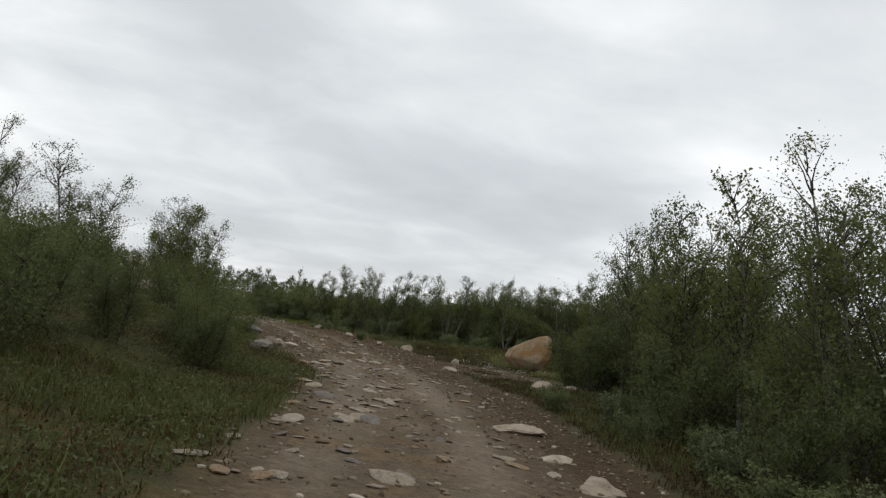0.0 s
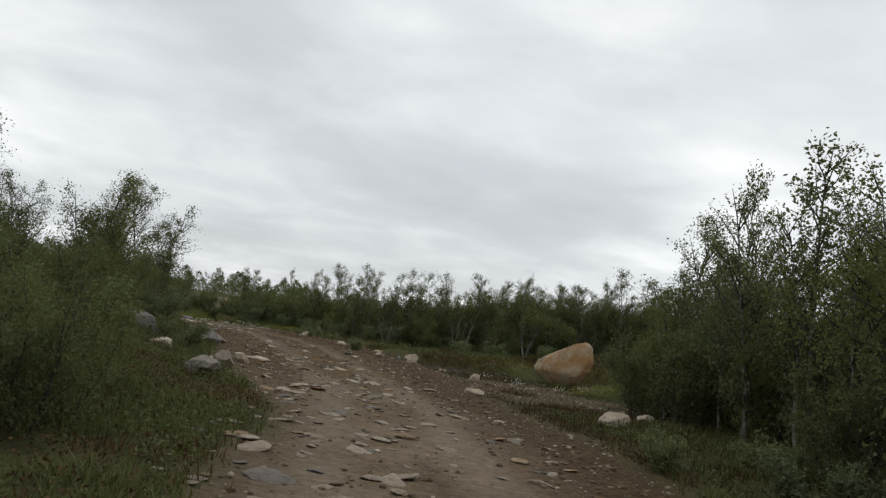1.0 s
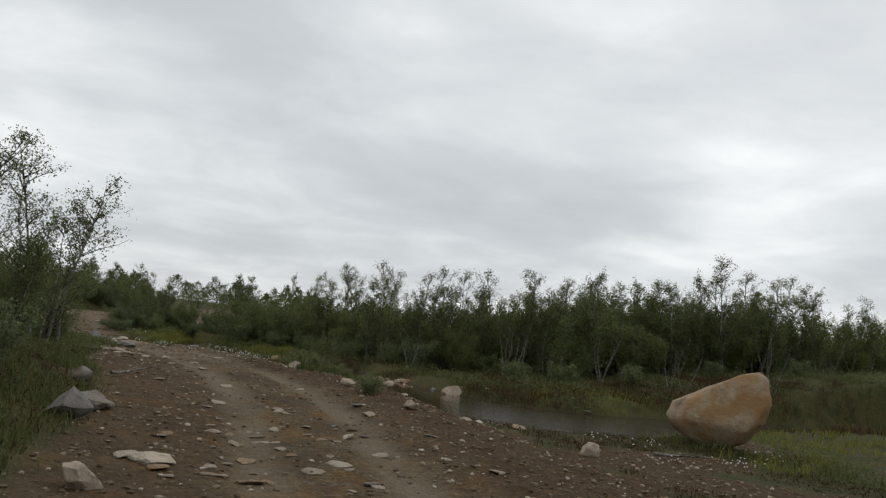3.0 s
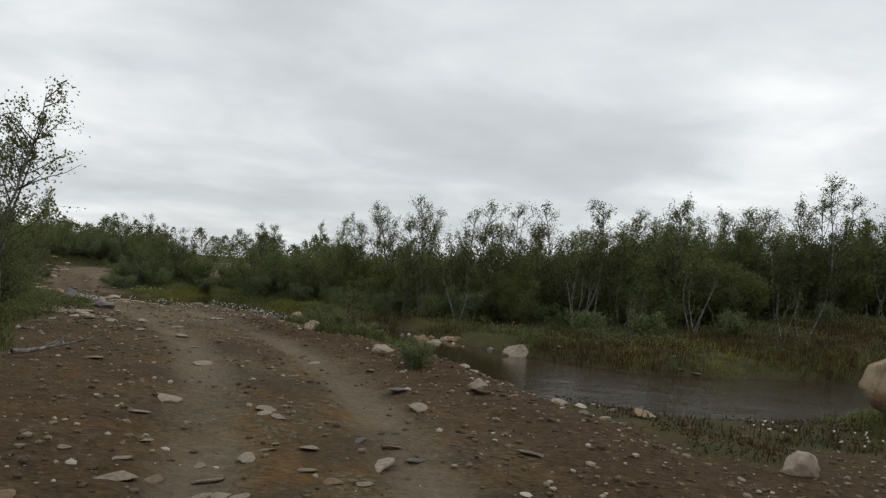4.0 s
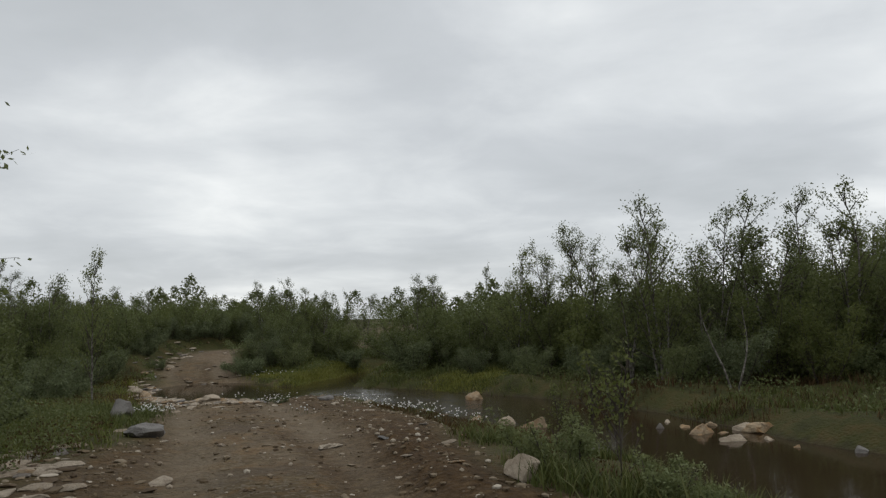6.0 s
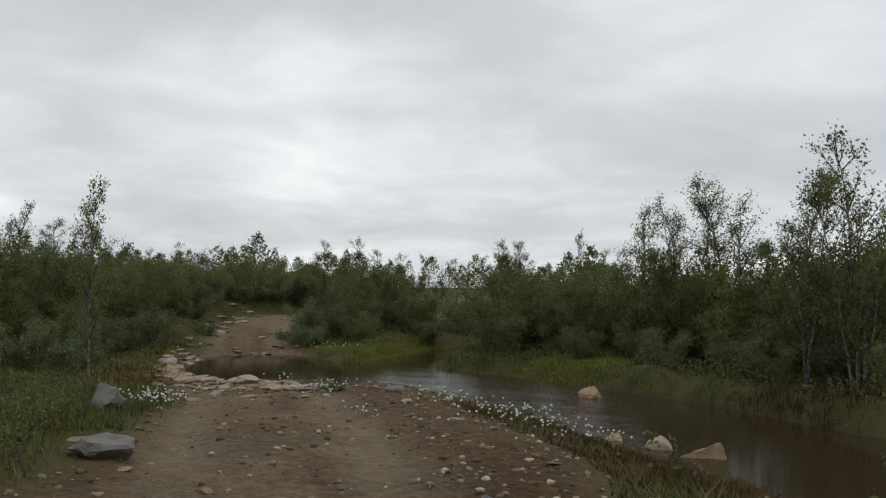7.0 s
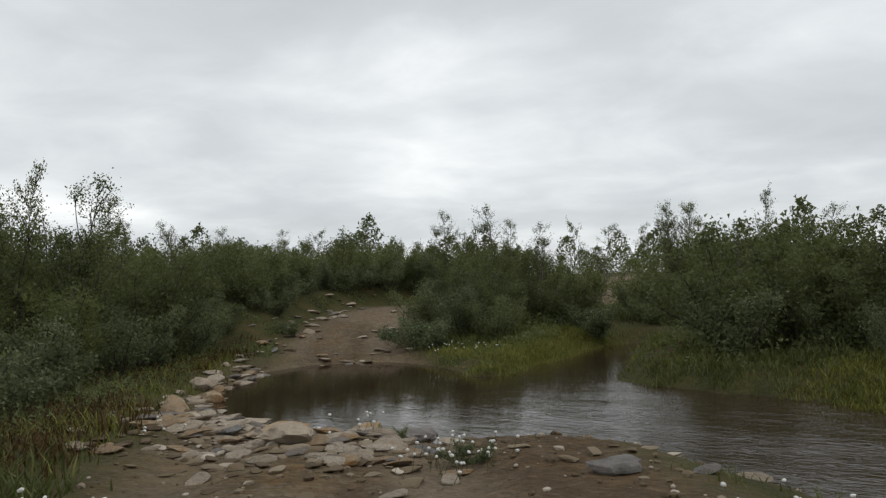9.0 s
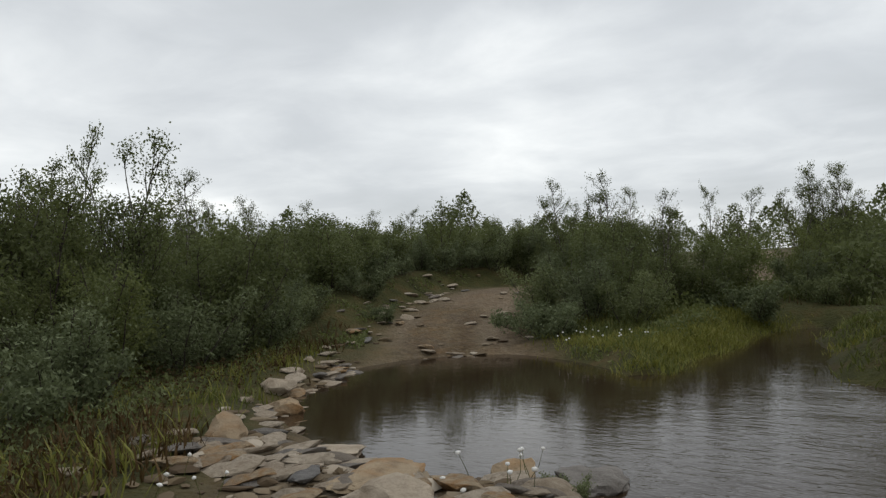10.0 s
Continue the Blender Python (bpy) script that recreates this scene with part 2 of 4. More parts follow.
STREAM = np.array([(-16.4, 33.8, 1.2), (-15.2, 32.6, 1.75), (-13.0, 32.35, 2.0), (-10.6, 32.2, 1.5), (-7.7, 30.8, 1.5), (-5.4, 28.7, 1.5), (-3.4, 26.2, 1.3), (-1.2, 23.4, 2.0),
                   (0.8, 21.6, 2.9), (3.2, 22.8, 2.1), (6.5, 25.4, 1.4), (12, 28.6, 1.4), (25, 35, 1.4), (60, 50, 1.5)])


def dense(line, n=5):
    """Catmull-Rom points along a line of control points."""
    p = np.vstack([2 * line[0] - line[1], line, 2 * line[-1] - line[-2]])
    out = []
    for i in range(1, len(p) - 2):
        for k in np.arange(n) / n:
            a, b, c, d = p[i - 1:i + 3]
            out.append(0.5 * (2 * b + (c - a) * k + (2 * a - 5 * b + 4 * c - d) * k ** 2 + (3 * b - a - 3 * c + d) * k ** 3))
    return np.array(out + [line[-1]])


INLET = np.array([(-13.3, 33.5, 0.7), (-13.7, 36, 0.5), (-14.2, 38.6, 0.35), (-14.1, 39.8, 0.2)])
ROAD_L, STREAM_L, INLET_L = dense(ROAD), dense(STREAM), dense(INLET)


def along(x, y, line):
    """Signed distance (right of the line is positive) and the line's third value at the nearest point."""
    best, val, side = np.full(x.shape, 1e9), np.zeros(x.shape), np.zeros(x.shape)
    for a, b in zip(line[:-1], line[1:]):
        d = b[:2] - a[:2]
        k = np.clip(((x - a[0]) * d[0] + (y - a[1]) * d[1]) / (d @ d), 0, 1)
        px, py = x - a[0] - k * d[0], y - a[1] - k * d[1]
        r = px * px + py * py
        m = r < best
        best = np.where(m, r, best)
        val = np.where(m, a[2] + k * (b[2] - a[2]), val)
        side = np.where(m, np.sign(px * d[1] - py * d[0]), side)
    return np.sqrt(best) * side, val


def land(x, y):
    """Height and the surface's kinds at points of the plan."""
    x, y = np.asarray(x, float), np.asarray(y, float)
    d, zr = along(x, y, ROAD_L)
    s, half = along(x, y, STREAM_L)
    s2, half2 = along(x, y, INLET_L)
    s = np.minimum(np.abs(s) - half, np.abs(s2) - half2) + 0.5 * (fractal(x, y, 0.7, 3, 5) - 0.5)
    far = np.hypot(x + 5, y - 15)
    # banks: a stony rise on the one hand, flat boggy land on the other, low hills beyond
    rise = smooth(1.8, 7.0, -d) * (0.62 * smooth(25, 15, y) * smooth(-6, 8, y) + 0.25 * smooth(8, -4, y) + 0.10) * smooth(60, 30, far)
    meadow = -0.22 + 0.16 * (fractal(x, y, 0.35, 3, 9) - 0.5) + 0.004 * np.clip(far - 30, 0, 200)
    hill = np.clip((-x * 0.62 + y * 0.78) - 37.0, 0, 24)
    hill = 0.048 * hill * smooth(0, 10, hill) * smooth(-13, -22, x)
    east = 0.105 * np.clip(x + 1.0, 0, 26) * smooth(25, 33, y) + 0.05 * np.clip(x - 5, 0, 20) * smooth(30, 20, y)
    hill = hill + east
    base = meadow + rise + hill + (fractal(x, y, 0.9, 4, 11) - 0.5) * 0.34
    near_road = smooth(5.0, 1.7, np.abs(d))
    z = base * (1 - near_road) + (zr + (0.05 + 0.05 * smooth(1.2, 2.4, np.abs(d)))) * near_road
    # the boggy hollow between track and stream, with the boulder's low knoll in it
    bog = smooth(2.3, 3.8, d) * smooth(8.0, 12.0, y) * smooth(24, 21, y) * smooth(10, 6.5, x)
    hollow = -0.43 + 0.12 * (fractal(x, y, 1.1, 3, 17) - 0.5) + 0.16 * np.exp(-((x - 4.18) ** 2 + (y - 18.35) ** 2) / 1.6)
    z = z * (1 - bog) + hollow * bog
    low = smooth(1.9, 3.2, d) * smooth(23.2, 25.2, y) * smooth(31, 29, y) * smooth(6.2, 4.8, d)
    z = z * (1 - low) + (-0.40 + 0.08 * (fractal(x, y, 1.1, 3, 19) - 0.5)) * low
    # the roadway: two wheel tracks and a low crown
    edge = 1.35 + 0.5 * (fractal(x, y, 0.5, 3, 21) - 0.5) + 0.4 * (d > 0)
    edge = edge + 1.45 * smooth(2, 10, y) * smooth(25, 18, y) * (d < 0) + (0.5 * smooth(3, 9, y) + 1.2 * smooth(10, 13, y)) * smooth(22, 18, y) * (d > 0) + (0.45 * (d > 0) - 0.40 * (d < 0)) * smooth(24, 26, y) * smooth(33, 30, y)
    edge = edge - 0.62 * smooth(32.8, 34.6, y) + (0.9 * smooth(-12, -4, y) * smooth(9, 5, y) + 0.5 * smooth(7, 10, y) * smooth(16, 13, y)) * (d > 0)
    road = smooth(0.5, -0.25, np.abs(d) - edge)
    track = np.exp(-((np.abs(d + 0.1 * np.sin(y * 0.6)) - 0.80) / 0.33) ** 4) * road * (0.55 + 0.45 * smooth(0.35, 0.6, fractal(x, y, 0.9, 3, 61)))
    z = z - 0.075 * track + 0.055 * (fractal(x, y, 2.6, 4, 31) - 0.5) * road + 0.012 * (fractal(x, y, 5.0, 2, 41) - 0.5) * smooth(40, 20, far)
    berm = np.exp(-((d - edge + 0.5) / 0.55) ** 2) * smooth(6, 12, y) * smooth(27, 22, y)
    z = z + 0.11 * berm * (0.4 + fractal(x, y, 1.6, 2, 3))
    z = z + 0.42 * smooth(-1.0, -2.0, d) * smooth(-6.0, -3.0, d) * smooth(34.0, 36.0, y) * smooth(46, 42, y)
    rut = np.exp(-((d - 0.30 + 0.15 * np.sin(y * 0.8)) / 0.12) ** 2) * smooth(0.40, 0.58, fractal(x, y, 0.6, 3, 77)) * road
    z = z - 0.035 * rut
    # the stream's bed
    z = np.maximum(z, WATER_Z + 0.07 + 0.10 * smooth(0.0, 1.0, s) - 0.05 * road)
    bank = smooth(-0.30, 0.75, s)
    bed = WATER_Z - 0.10 - 0.30 * smooth(0.0, -1.6, s)
    z = bed * (1 - bank) + z * bank
    wet = smooth(0.16, -0.05, s) * smooth(WATER_Z + 0.10, WATER_Z, z)
    verge = np.clip(berm + smooth(0.8, 1.5, np.abs(d)) * road * 0.6 + smooth(1.6, 2.3, d) * road * smooth(23, 19, y), 0, 1)
    verge = np.clip(verge + 0.7 * rut, 0, 1)
    z = z + 0.10 * verge * bank * (fractal(x, y, 3.4, 3, 81) - 0.5) * smooth(9, 12, y)
    peat = bog * smooth(24, 20, y) * smooth(0.46, 0.60, fractal(x, y, 0.8, 4, 57))
    road, verge = np.clip(road + 0.9 * peat, 0, 1), np.clip(verge + peat, 0, 1)
    road = np.clip(road + 0.8 * smooth(0.8, 0.1, s) * smooth(0.60, 0.45, fractal(x, y, 0.8, 3, 51)) * smooth(-7, -10, x) * (y < 33), 0, 1)
    return z, road, track, verge, wet, d, s




def axis(lo, hi, step, reach):
    core = np.arange(lo, hi + step / 2, step)
    out, gap, tail = [], step, 0.0
    while tail < reach:
        gap *= 1.22
        tail += gap
        out.append(tail)
    return np.concatenate([lo - np.array(out[::-1]), core, hi + np.array(out)])


gx, gy = axis(-26, 14, 0.14, 2200), axis(-14, 42, 0.14, 2200)
GX, GY = np.meshgrid(gx, gy)
GZ, g_road, g_track, g_verge, g_wet, g_d, g_s = land(GX.ravel(), GY.ravel())
nx, ny = len(gx), len(gy)
ids = np.arange(nx * ny).reshape(ny, nx)
quads = np.stack([ids[:-1, :-1], ids[:-1, 1:], ids[1:, 1:], ids[1:, :-1]], -1).reshape(-1, 4)
ground_mesh = mesh_of("ground", np.stack([GX.ravel(), GY.ravel(), GZ], -1), quads, GROUND)
g_pale = np.maximum(smooth(12, 5, GY.ravel()), np.maximum(0.9 * smooth(33, 35.5, GY.ravel()), 0.55 * smooth(19, 23, GY.ravel()))) * (0.45 + 0.55 * smooth(0.35, 0.6, fractal(GX.ravel(), GY.ravel(), 0.7, 3, 71)))
for key, values in (("road", g_road), ("track", g_track), ("verge", g_verge), ("wet", g_wet), ("pale", g_pale)):
    ground_mesh.attributes.new(key, "FLOAT", "POINT").data.foreach_set("value", values.astype(np.float32))
ground = tagged(new("ground", ground_mesh), "rutted brown dirt track through mossy tundra with puddled verges", "ground", kind="structure")



def height(x, y):
    """The ground's height at a place, from its mesh."""
    i, j = min(max(np.searchsorted(gx, x) - 1, 0), nx - 2), min(max(np.searchsorted(gy, y) - 1, 0), ny - 2)
    u, v = (x - gx[i]) / (gx[i + 1] - gx[i]), (y - gy[j]) / (gy[j + 1] - gy[j])
    a, b, c, d = GZ[j * nx + i], GZ[j * nx + i + 1], GZ[(j + 1) * nx + i], GZ[(j + 1) * nx + i + 1]
    return float((a * (1 - u) + b * u) * (1 - v) + (c * (1 - u) + d * u) * v)


# water: one level sheet that the banks cut off, with low waves where it runs fast
wx = np.concatenate([np.arange(-21, 8, 0.11), np.arange(8, 46, 0.5)])
wy = np.concatenate([np.arange(15, 39, 0.11), np.arange(39, 53, 0.5)])
WX, WY = np.meshgrid(wx, wy)
wid = np.arange(WX.size).reshape(WX.shape)
wq = np.stack([wid[:-1, :-1], wid[:-1, 1:], wid[1:, 1:], wid[1:, :-1]], -1).reshape(-1, 4)
WX, WY = WX.ravel(), WY.ravel()
w_s = np.minimum(np.abs(along(WX, WY, STREAM_L)[0]) - along(WX, WY, STREAM_L)[1], np.abs(along(WX, WY, INLET_L)[0]) - along(WX, WY, INLET_L)[1])
wq = wq[(w_s[wq] < 1.1).any(1)]
used, wq = np.unique(wq, return_inverse=True)
WX, WY, wq = WX[used], WY[used], wq.reshape(-1, 4)
riffle = np.exp(-((WX + 10.0) / 2.3) ** 2) * 0.5 + 0.40 * smooth(-1.8, 0.2, WX)
flow = fractal(WX * 1.2 + 0.5 * WY, WY * 2.2, 1.1, 4, 91) - 0.5 + 0.5 * (fractal(WX, WY * 1.6, 3.2, 2, 95) - 0.5)
water_mesh = mesh_of("water", np.stack([WX, WY, WATER_Z + 0.07 * riffle * flow], -1), wq, WATER)
water_mesh.attributes.new("riffle", "FLOAT", "POINT").data.foreach_set("value", (riffle * 1.0 + 0.02).astype(np.float32))
tagged(new("water", water_mesh), "brown peaty stream water, calm pool and rippled shallows", "water", kind="structure")

# ---- rocks ----


def rock_mesh(name, mat, seed, size, cuts=3, rough=0.13, flat=0.0, facets=False):
    """A weathered block: a ball cut by random planes and worn by noise. size: its three extents in metres."""
    r = random.Random(seed)
    bm = bmesh.new()
    bmesh.ops.create_icosphere(bm, subdivisions=cuts, radius=1.0)
    planes = []
    for _ in range(13):
        v = Vector((r.gauss(0, 1), r.gauss(0, 1), r.gauss(0, 1))).normalized()
        planes.append((v, r.uniform(0.40, 0.74) if facets else r.uniform(0.46, 0.78)))
    for v in bm.verts:
        for nrm, off in planes:
            k = v.co.dot(nrm) - off
            if k > 0:
                v.co -= nrm * k * 0.95
        v.co *= 1.12
        v.co *= 1 + rough * (noise.noise(v.co * 1.6 + Vector((seed * 3.7, 0, 0))) + 0.5 * noise.noise(v.co * 4.3 + Vector((0, seed, 0))) + 0.3 * noise.noise(v.co * 10.0))
        v.co = Vector((v.co.x * size[0] / 2, v.co.y * size[1] / 2, v.co.z * size[2] / 2))
        if flat and v.co.z > size[2] * 0.5 * flat:
            v.co.z = size[2] * 0.5 * flat + (v.co.z - size[2] * 0.5 * flat) * 0.25
    me = bpy.data.meshes.new(name)
    for f in bm.faces:
        f.smooth = not facets
    bm.to_mesh(me)
    bm.free()
    if not facets:
        me.set_sharp_from_angle(angle=radians(24))
    me.materials.append(mat)
    return me


def rock(name, mat, seed, at, size, turn, label, sink=0.25, tilt=(0, 0), category="rock", cuts=3, rough=0.19, group=""):
    bed = height(*at)
    if bed < WATER_Z:
        size = (size[0], size[1], (size[2] * (1 - sink) * 0.62 + WATER_Z - bed) / (1 - sink))
    z = bed + size[2] * (0.5 - sink)
    ob = new(name, rock_mesh(name, mat, seed, size, 4 if size[0] > 0.5 else cuts, rough))
    ob.matrix_world = pose(at[0], at[1], z, tilt[0], tilt[1], turn)
    return tagged(ob, label, category, group)

# outline of the big boulder's broad side, from its middle: along, up
BOULDER = [(-0.92, -0.15), (-0.80, 0.12), (-0.20, 0.45), (0.48, 0.79), (0.74, 0.86), (0.90, 0.76), (0.96, 0.30), (0.90, -0.06), (0.62, -0.46), (0.11, -0.70), (-0.36, -0.60), (-0.79, -0.36)]


def boulder():
    """The big glacial block: a sloping back, a tall blunt end and a worn foot."""
    outline = np.array(BOULDER)
    bm = bmesh.new()
    bmesh.ops.create_icosphere(bm, subdivisions=5, radius=1.0)
    for v in bm.verts:
        x, y, z = v.co
        flat = math.hypot(x, z)
        ux, uz = (x / flat, z / flat) if flat > 1e-6 else (1, 0)
        r = 9.0
        for (ax, az), (bx, bz) in zip(outline, np.roll(outline, -1, 0)):
            den = ux * (bz - az) - uz * (bx - ax)
            if abs(den) > 1e-9:
                reach, part_way = (ax * (bz - az) - az * (bx - ax)) / den, (ax * uz - az * ux) / den
                if reach > 0 and -1e-6 <= part_way <= 1 + 1e-6:
                    r = min(r, reach)
        k = flat ** 0.55
        v.co = Vector((ux * r * k, y * (0.62 + 0.10 * x) * (1.1 - 0.25 * k), uz * r * k))
        for nrm, off in ((Vector((0.25, -1, 0.25)).normalized(), 0.47), (Vector((-0.55, -0.75, 0.35)).normalized(), 0.60), (Vector((0.1, -0.8, -0.6)).normalized(), 0.55)):
            c = v.co.dot(nrm) - off
            if c > 0:
                v.co -= nrm * c * 0.8
        v.co *= 1 + 0.035 * noise.noise(v.co * 2.1) + 0.025 * noise.noise(v.co * 5.0) + 0.014 * noise.noise(v.co * 13.0)
    for f in bm.faces:
        f.smooth = True
    me = bpy.data.meshes.new("boulder")
    bm.to_mesh(me)
    bm.free()
    me.materials.append(OCHRE)
    ob = new("boulder", me)
    ob.matrix_world = pose(4.18, 18.35, 0.35, 0, 0, -30)
    tagged(ob, "large ochre granite boulder with lichen on boggy grass", "boulder")


boulder()
rock("rock", STONE, 3, (-1.25, 25.6), (0.58, 0.48, 0.50), 20, "pale grey rounded rock at the edge of the stream", 0.12)
rock("rock", OCHRE, 5, (-8.35, 31.85), (0.56, 0.45, 0.34), 10, "orange-brown rock standing in the stream", 0.0)

for k, (x, y, wide, tall) in enumerate(((-12.9, 19.7, 2.0, 1.7), (-11.9, 19.3, 1.1, 0.9), (-13.6, 19.0, 1.2, 1.0))):
    rock("rock", STONE, 310 + k, (x, y), (wide, wide * 0.8, tall), 40 * k, "large pale weathered granite block on the rise", 0.15, group="outcrop")

# loose rocks one by one: x, y, width, height
BANK_ROCKS = [(-5.3, 8.7, 0.9, 0.65), (-4.3, 7.4, 0.45, 0.3), (-2.75, 5.6, 0.7, 0.45), (-3.1, 7.6, 0.66, 0.45), (-3.3, 9.3, 0.4, 0.25), (-4.9, 11.9, 0.5, 0.5), (-5.2, 12.7, 0.62, 0.32),
              (-6.3, 14.5, 0.42, 0.34), (6.0, 10.0, 0.9, 0.5), (-12.25, 25.7, 0.42, 0.42), (-10.4, 24.0, 0.5, 0.26), (-18.4, 29.6, 0.3, 0.22), (-18.1, 30.0, 0.32, 0.26), (-19.2, 30.2, 0.5, 0.3)]
TRACK_ROCKS = [(3.05, -1.0, 0.85, 0.18), (3.45, -3.05, 0.5, 0.14), (3.7, -4.6, 0.75, 0.16), (3.95, 6.8, 0.66, 0.42), (-3.4, 7.7, 0.6, 0.3), (4.85, 8.6, 0.5, 0.28), (-3.3, 10.7, 0.60, 0.14),
               (1.6, 9.7, 0.45, 0.2), (1.5, 15.2, 0.42, 0.28), (-1.5, 17.0, 0.36, 0.2), (-3.1, 28.1, 0.5, 0.3)]
WATER_ROCKS = [(-3.15, 19.3, 0.36, 0.2), (-3.8, 27.7, 0.6, 0.26), (-3.0, 28.0, 0.6, 0.32), (-3.25, 27.15, 0.52, 0.22), (-4.0, 28.3, 0.36, 0.22), (-4.3, 28.15, 0.27, 0.19), (-4.24, 28.8, 0.32, 0.18), (-3.6, 28.6, 0.3, 0.16), (-3.45, 27.8, 0.25, 0.17), (-2.85, 27.3, 0.22, 0.14), (-2.6, 26.75, 0.2, 0.12), (-1.9, 26.5, 0.24, 0.16), (-6.7, 28.2, 0.45, 0.26), (-6.2, 28.0, 0.6, 0.34),
               (-7.15, 27.9, 0.36, 0.26), (-5.0, 22.0, 0.34, 0.26), (-13.3, 30.35, 0.36, 0.22), (-12.9, 30.5, 0.56, 0.2), (-14.6, 30.15, 0.58, 0.15), (-13.6, 29.6, 0.62, 0.12), (-15.1, 29.65, 0.38, 0.2),
               (-13.1, 29.15, 0.5, 0.24), (-16.25, 31.0, 0.46, 0.26), (-10.5, 29.2, 0.42, 0.14), (-17.0, 31.5, 0.42, 0.24)]
for k, (x, y, wd, hg) in enumerate(BANK_ROCKS):
    rock("rock", STONE if k in (1, 4, 12) else GREY, 20 + k, (x, y), (wd, wd * 0.8, hg), 37 * k, "grey lichen-covered granite rock on the mossy bank", 0.22, group="bank rocks")
for k, (x, y, wd, hg) in enumerate(TRACK_ROCKS):
    rock("rock", STONE, 50 + k, (x, y), (wd, wd * 0.72, hg), 53 * k, "pale flat granite rock half sunk beside the track", 0.35, group="track rocks")
for k, (x, y, wd, hg) in enumerate(WATER_ROCKS):
    rock("rock", (STONE, OCHRE, OCHRE, STONE, OCHRE, GREY)[k % 6], 80 + k, (x, y), (wd, wd * 0.72, hg), 71 * k, "worn tan granite rock at the water's edge", 0.25, group="shore rocks")

# ---- trees and shrubs ----


def tube(pts, radii, sides=5):
    """Vertices and quads of a tapered limb."""
    pts = np.asarray(pts, float)
    d = np.gradient(pts, axis=0)
    d /= np.linalg.norm(d, axis=1)[:, None] + 1e-9
    a = np.cross(d, (0.31, 0.95, 0.02))
    a /= np.linalg.norm(a, axis=1)[:, None] + 1e-9
    b = np.cross(d, a)
    q = 2 * math.pi * np.arange(sides) / sides
    vs = pts[:, None] + np.asarray(radii)[:, None, None] * (np.cos(q)[None, :, None] * a[:, None] + np.sin(q)[None, :, None] * b[:, None])
    i, k = np.meshgrid(np.arange(len(pts) - 1), np.arange(sides), indexing="ij")
    k2 = (k + 1) % sides
    fs = np.stack([i * sides + k, i * sides + k2, (i + 1) * sides + k2, (i + 1) * sides + k], -1).reshape(-1, 4)
    return vs.reshape(-1, 3), fs


def limb(rng, start, way, length, bend, n=6, lift=0.0):
    pts, d = [np.array(start, float)], np.array(way, float)
    d /= np.linalg.norm(d)
    for _ in range(n):
        d = d + rng.normal(0, bend, 3) + (0, 0, lift)
        d /= np.linalg.norm(d)
        pts.append(pts[-1] + d * length / n)
    return np.array(pts)


def leaves_at(rng, centres, size, spread, corners=4):
    """Small leaves round the given points, of four corners or, on far plants, three."""
    n = len(centres)
    c = centres + rng.normal(0, spread, (n, 3))
    a = rng.normal(0, 1, (n, 3))
    a /= np.linalg.norm(a, axis=1)[:, None]
    b = np.cross(a, rng.normal(0, 1, (n, 3)))
    b /= np.linalg.norm(b, axis=1)[:, None] + 1e-9
    sz = size * rng.uniform(0.6, 1.35, n)[:, None]
    if corners == 4:
        v = np.stack([c - a * sz * 0.62, c + b * sz * 0.38, c + a * sz * 0.62, c - b * sz * 0.38], 1)
    else:
        v = np.stack([c - a * sz * 0.6 + b * sz * 0.3, c + a * sz * 0.7, c - a * sz * 0.4 - b * sz * 0.45], 1)
    return v.reshape(-1, 3), np.arange(corners * n).reshape(n, corners)


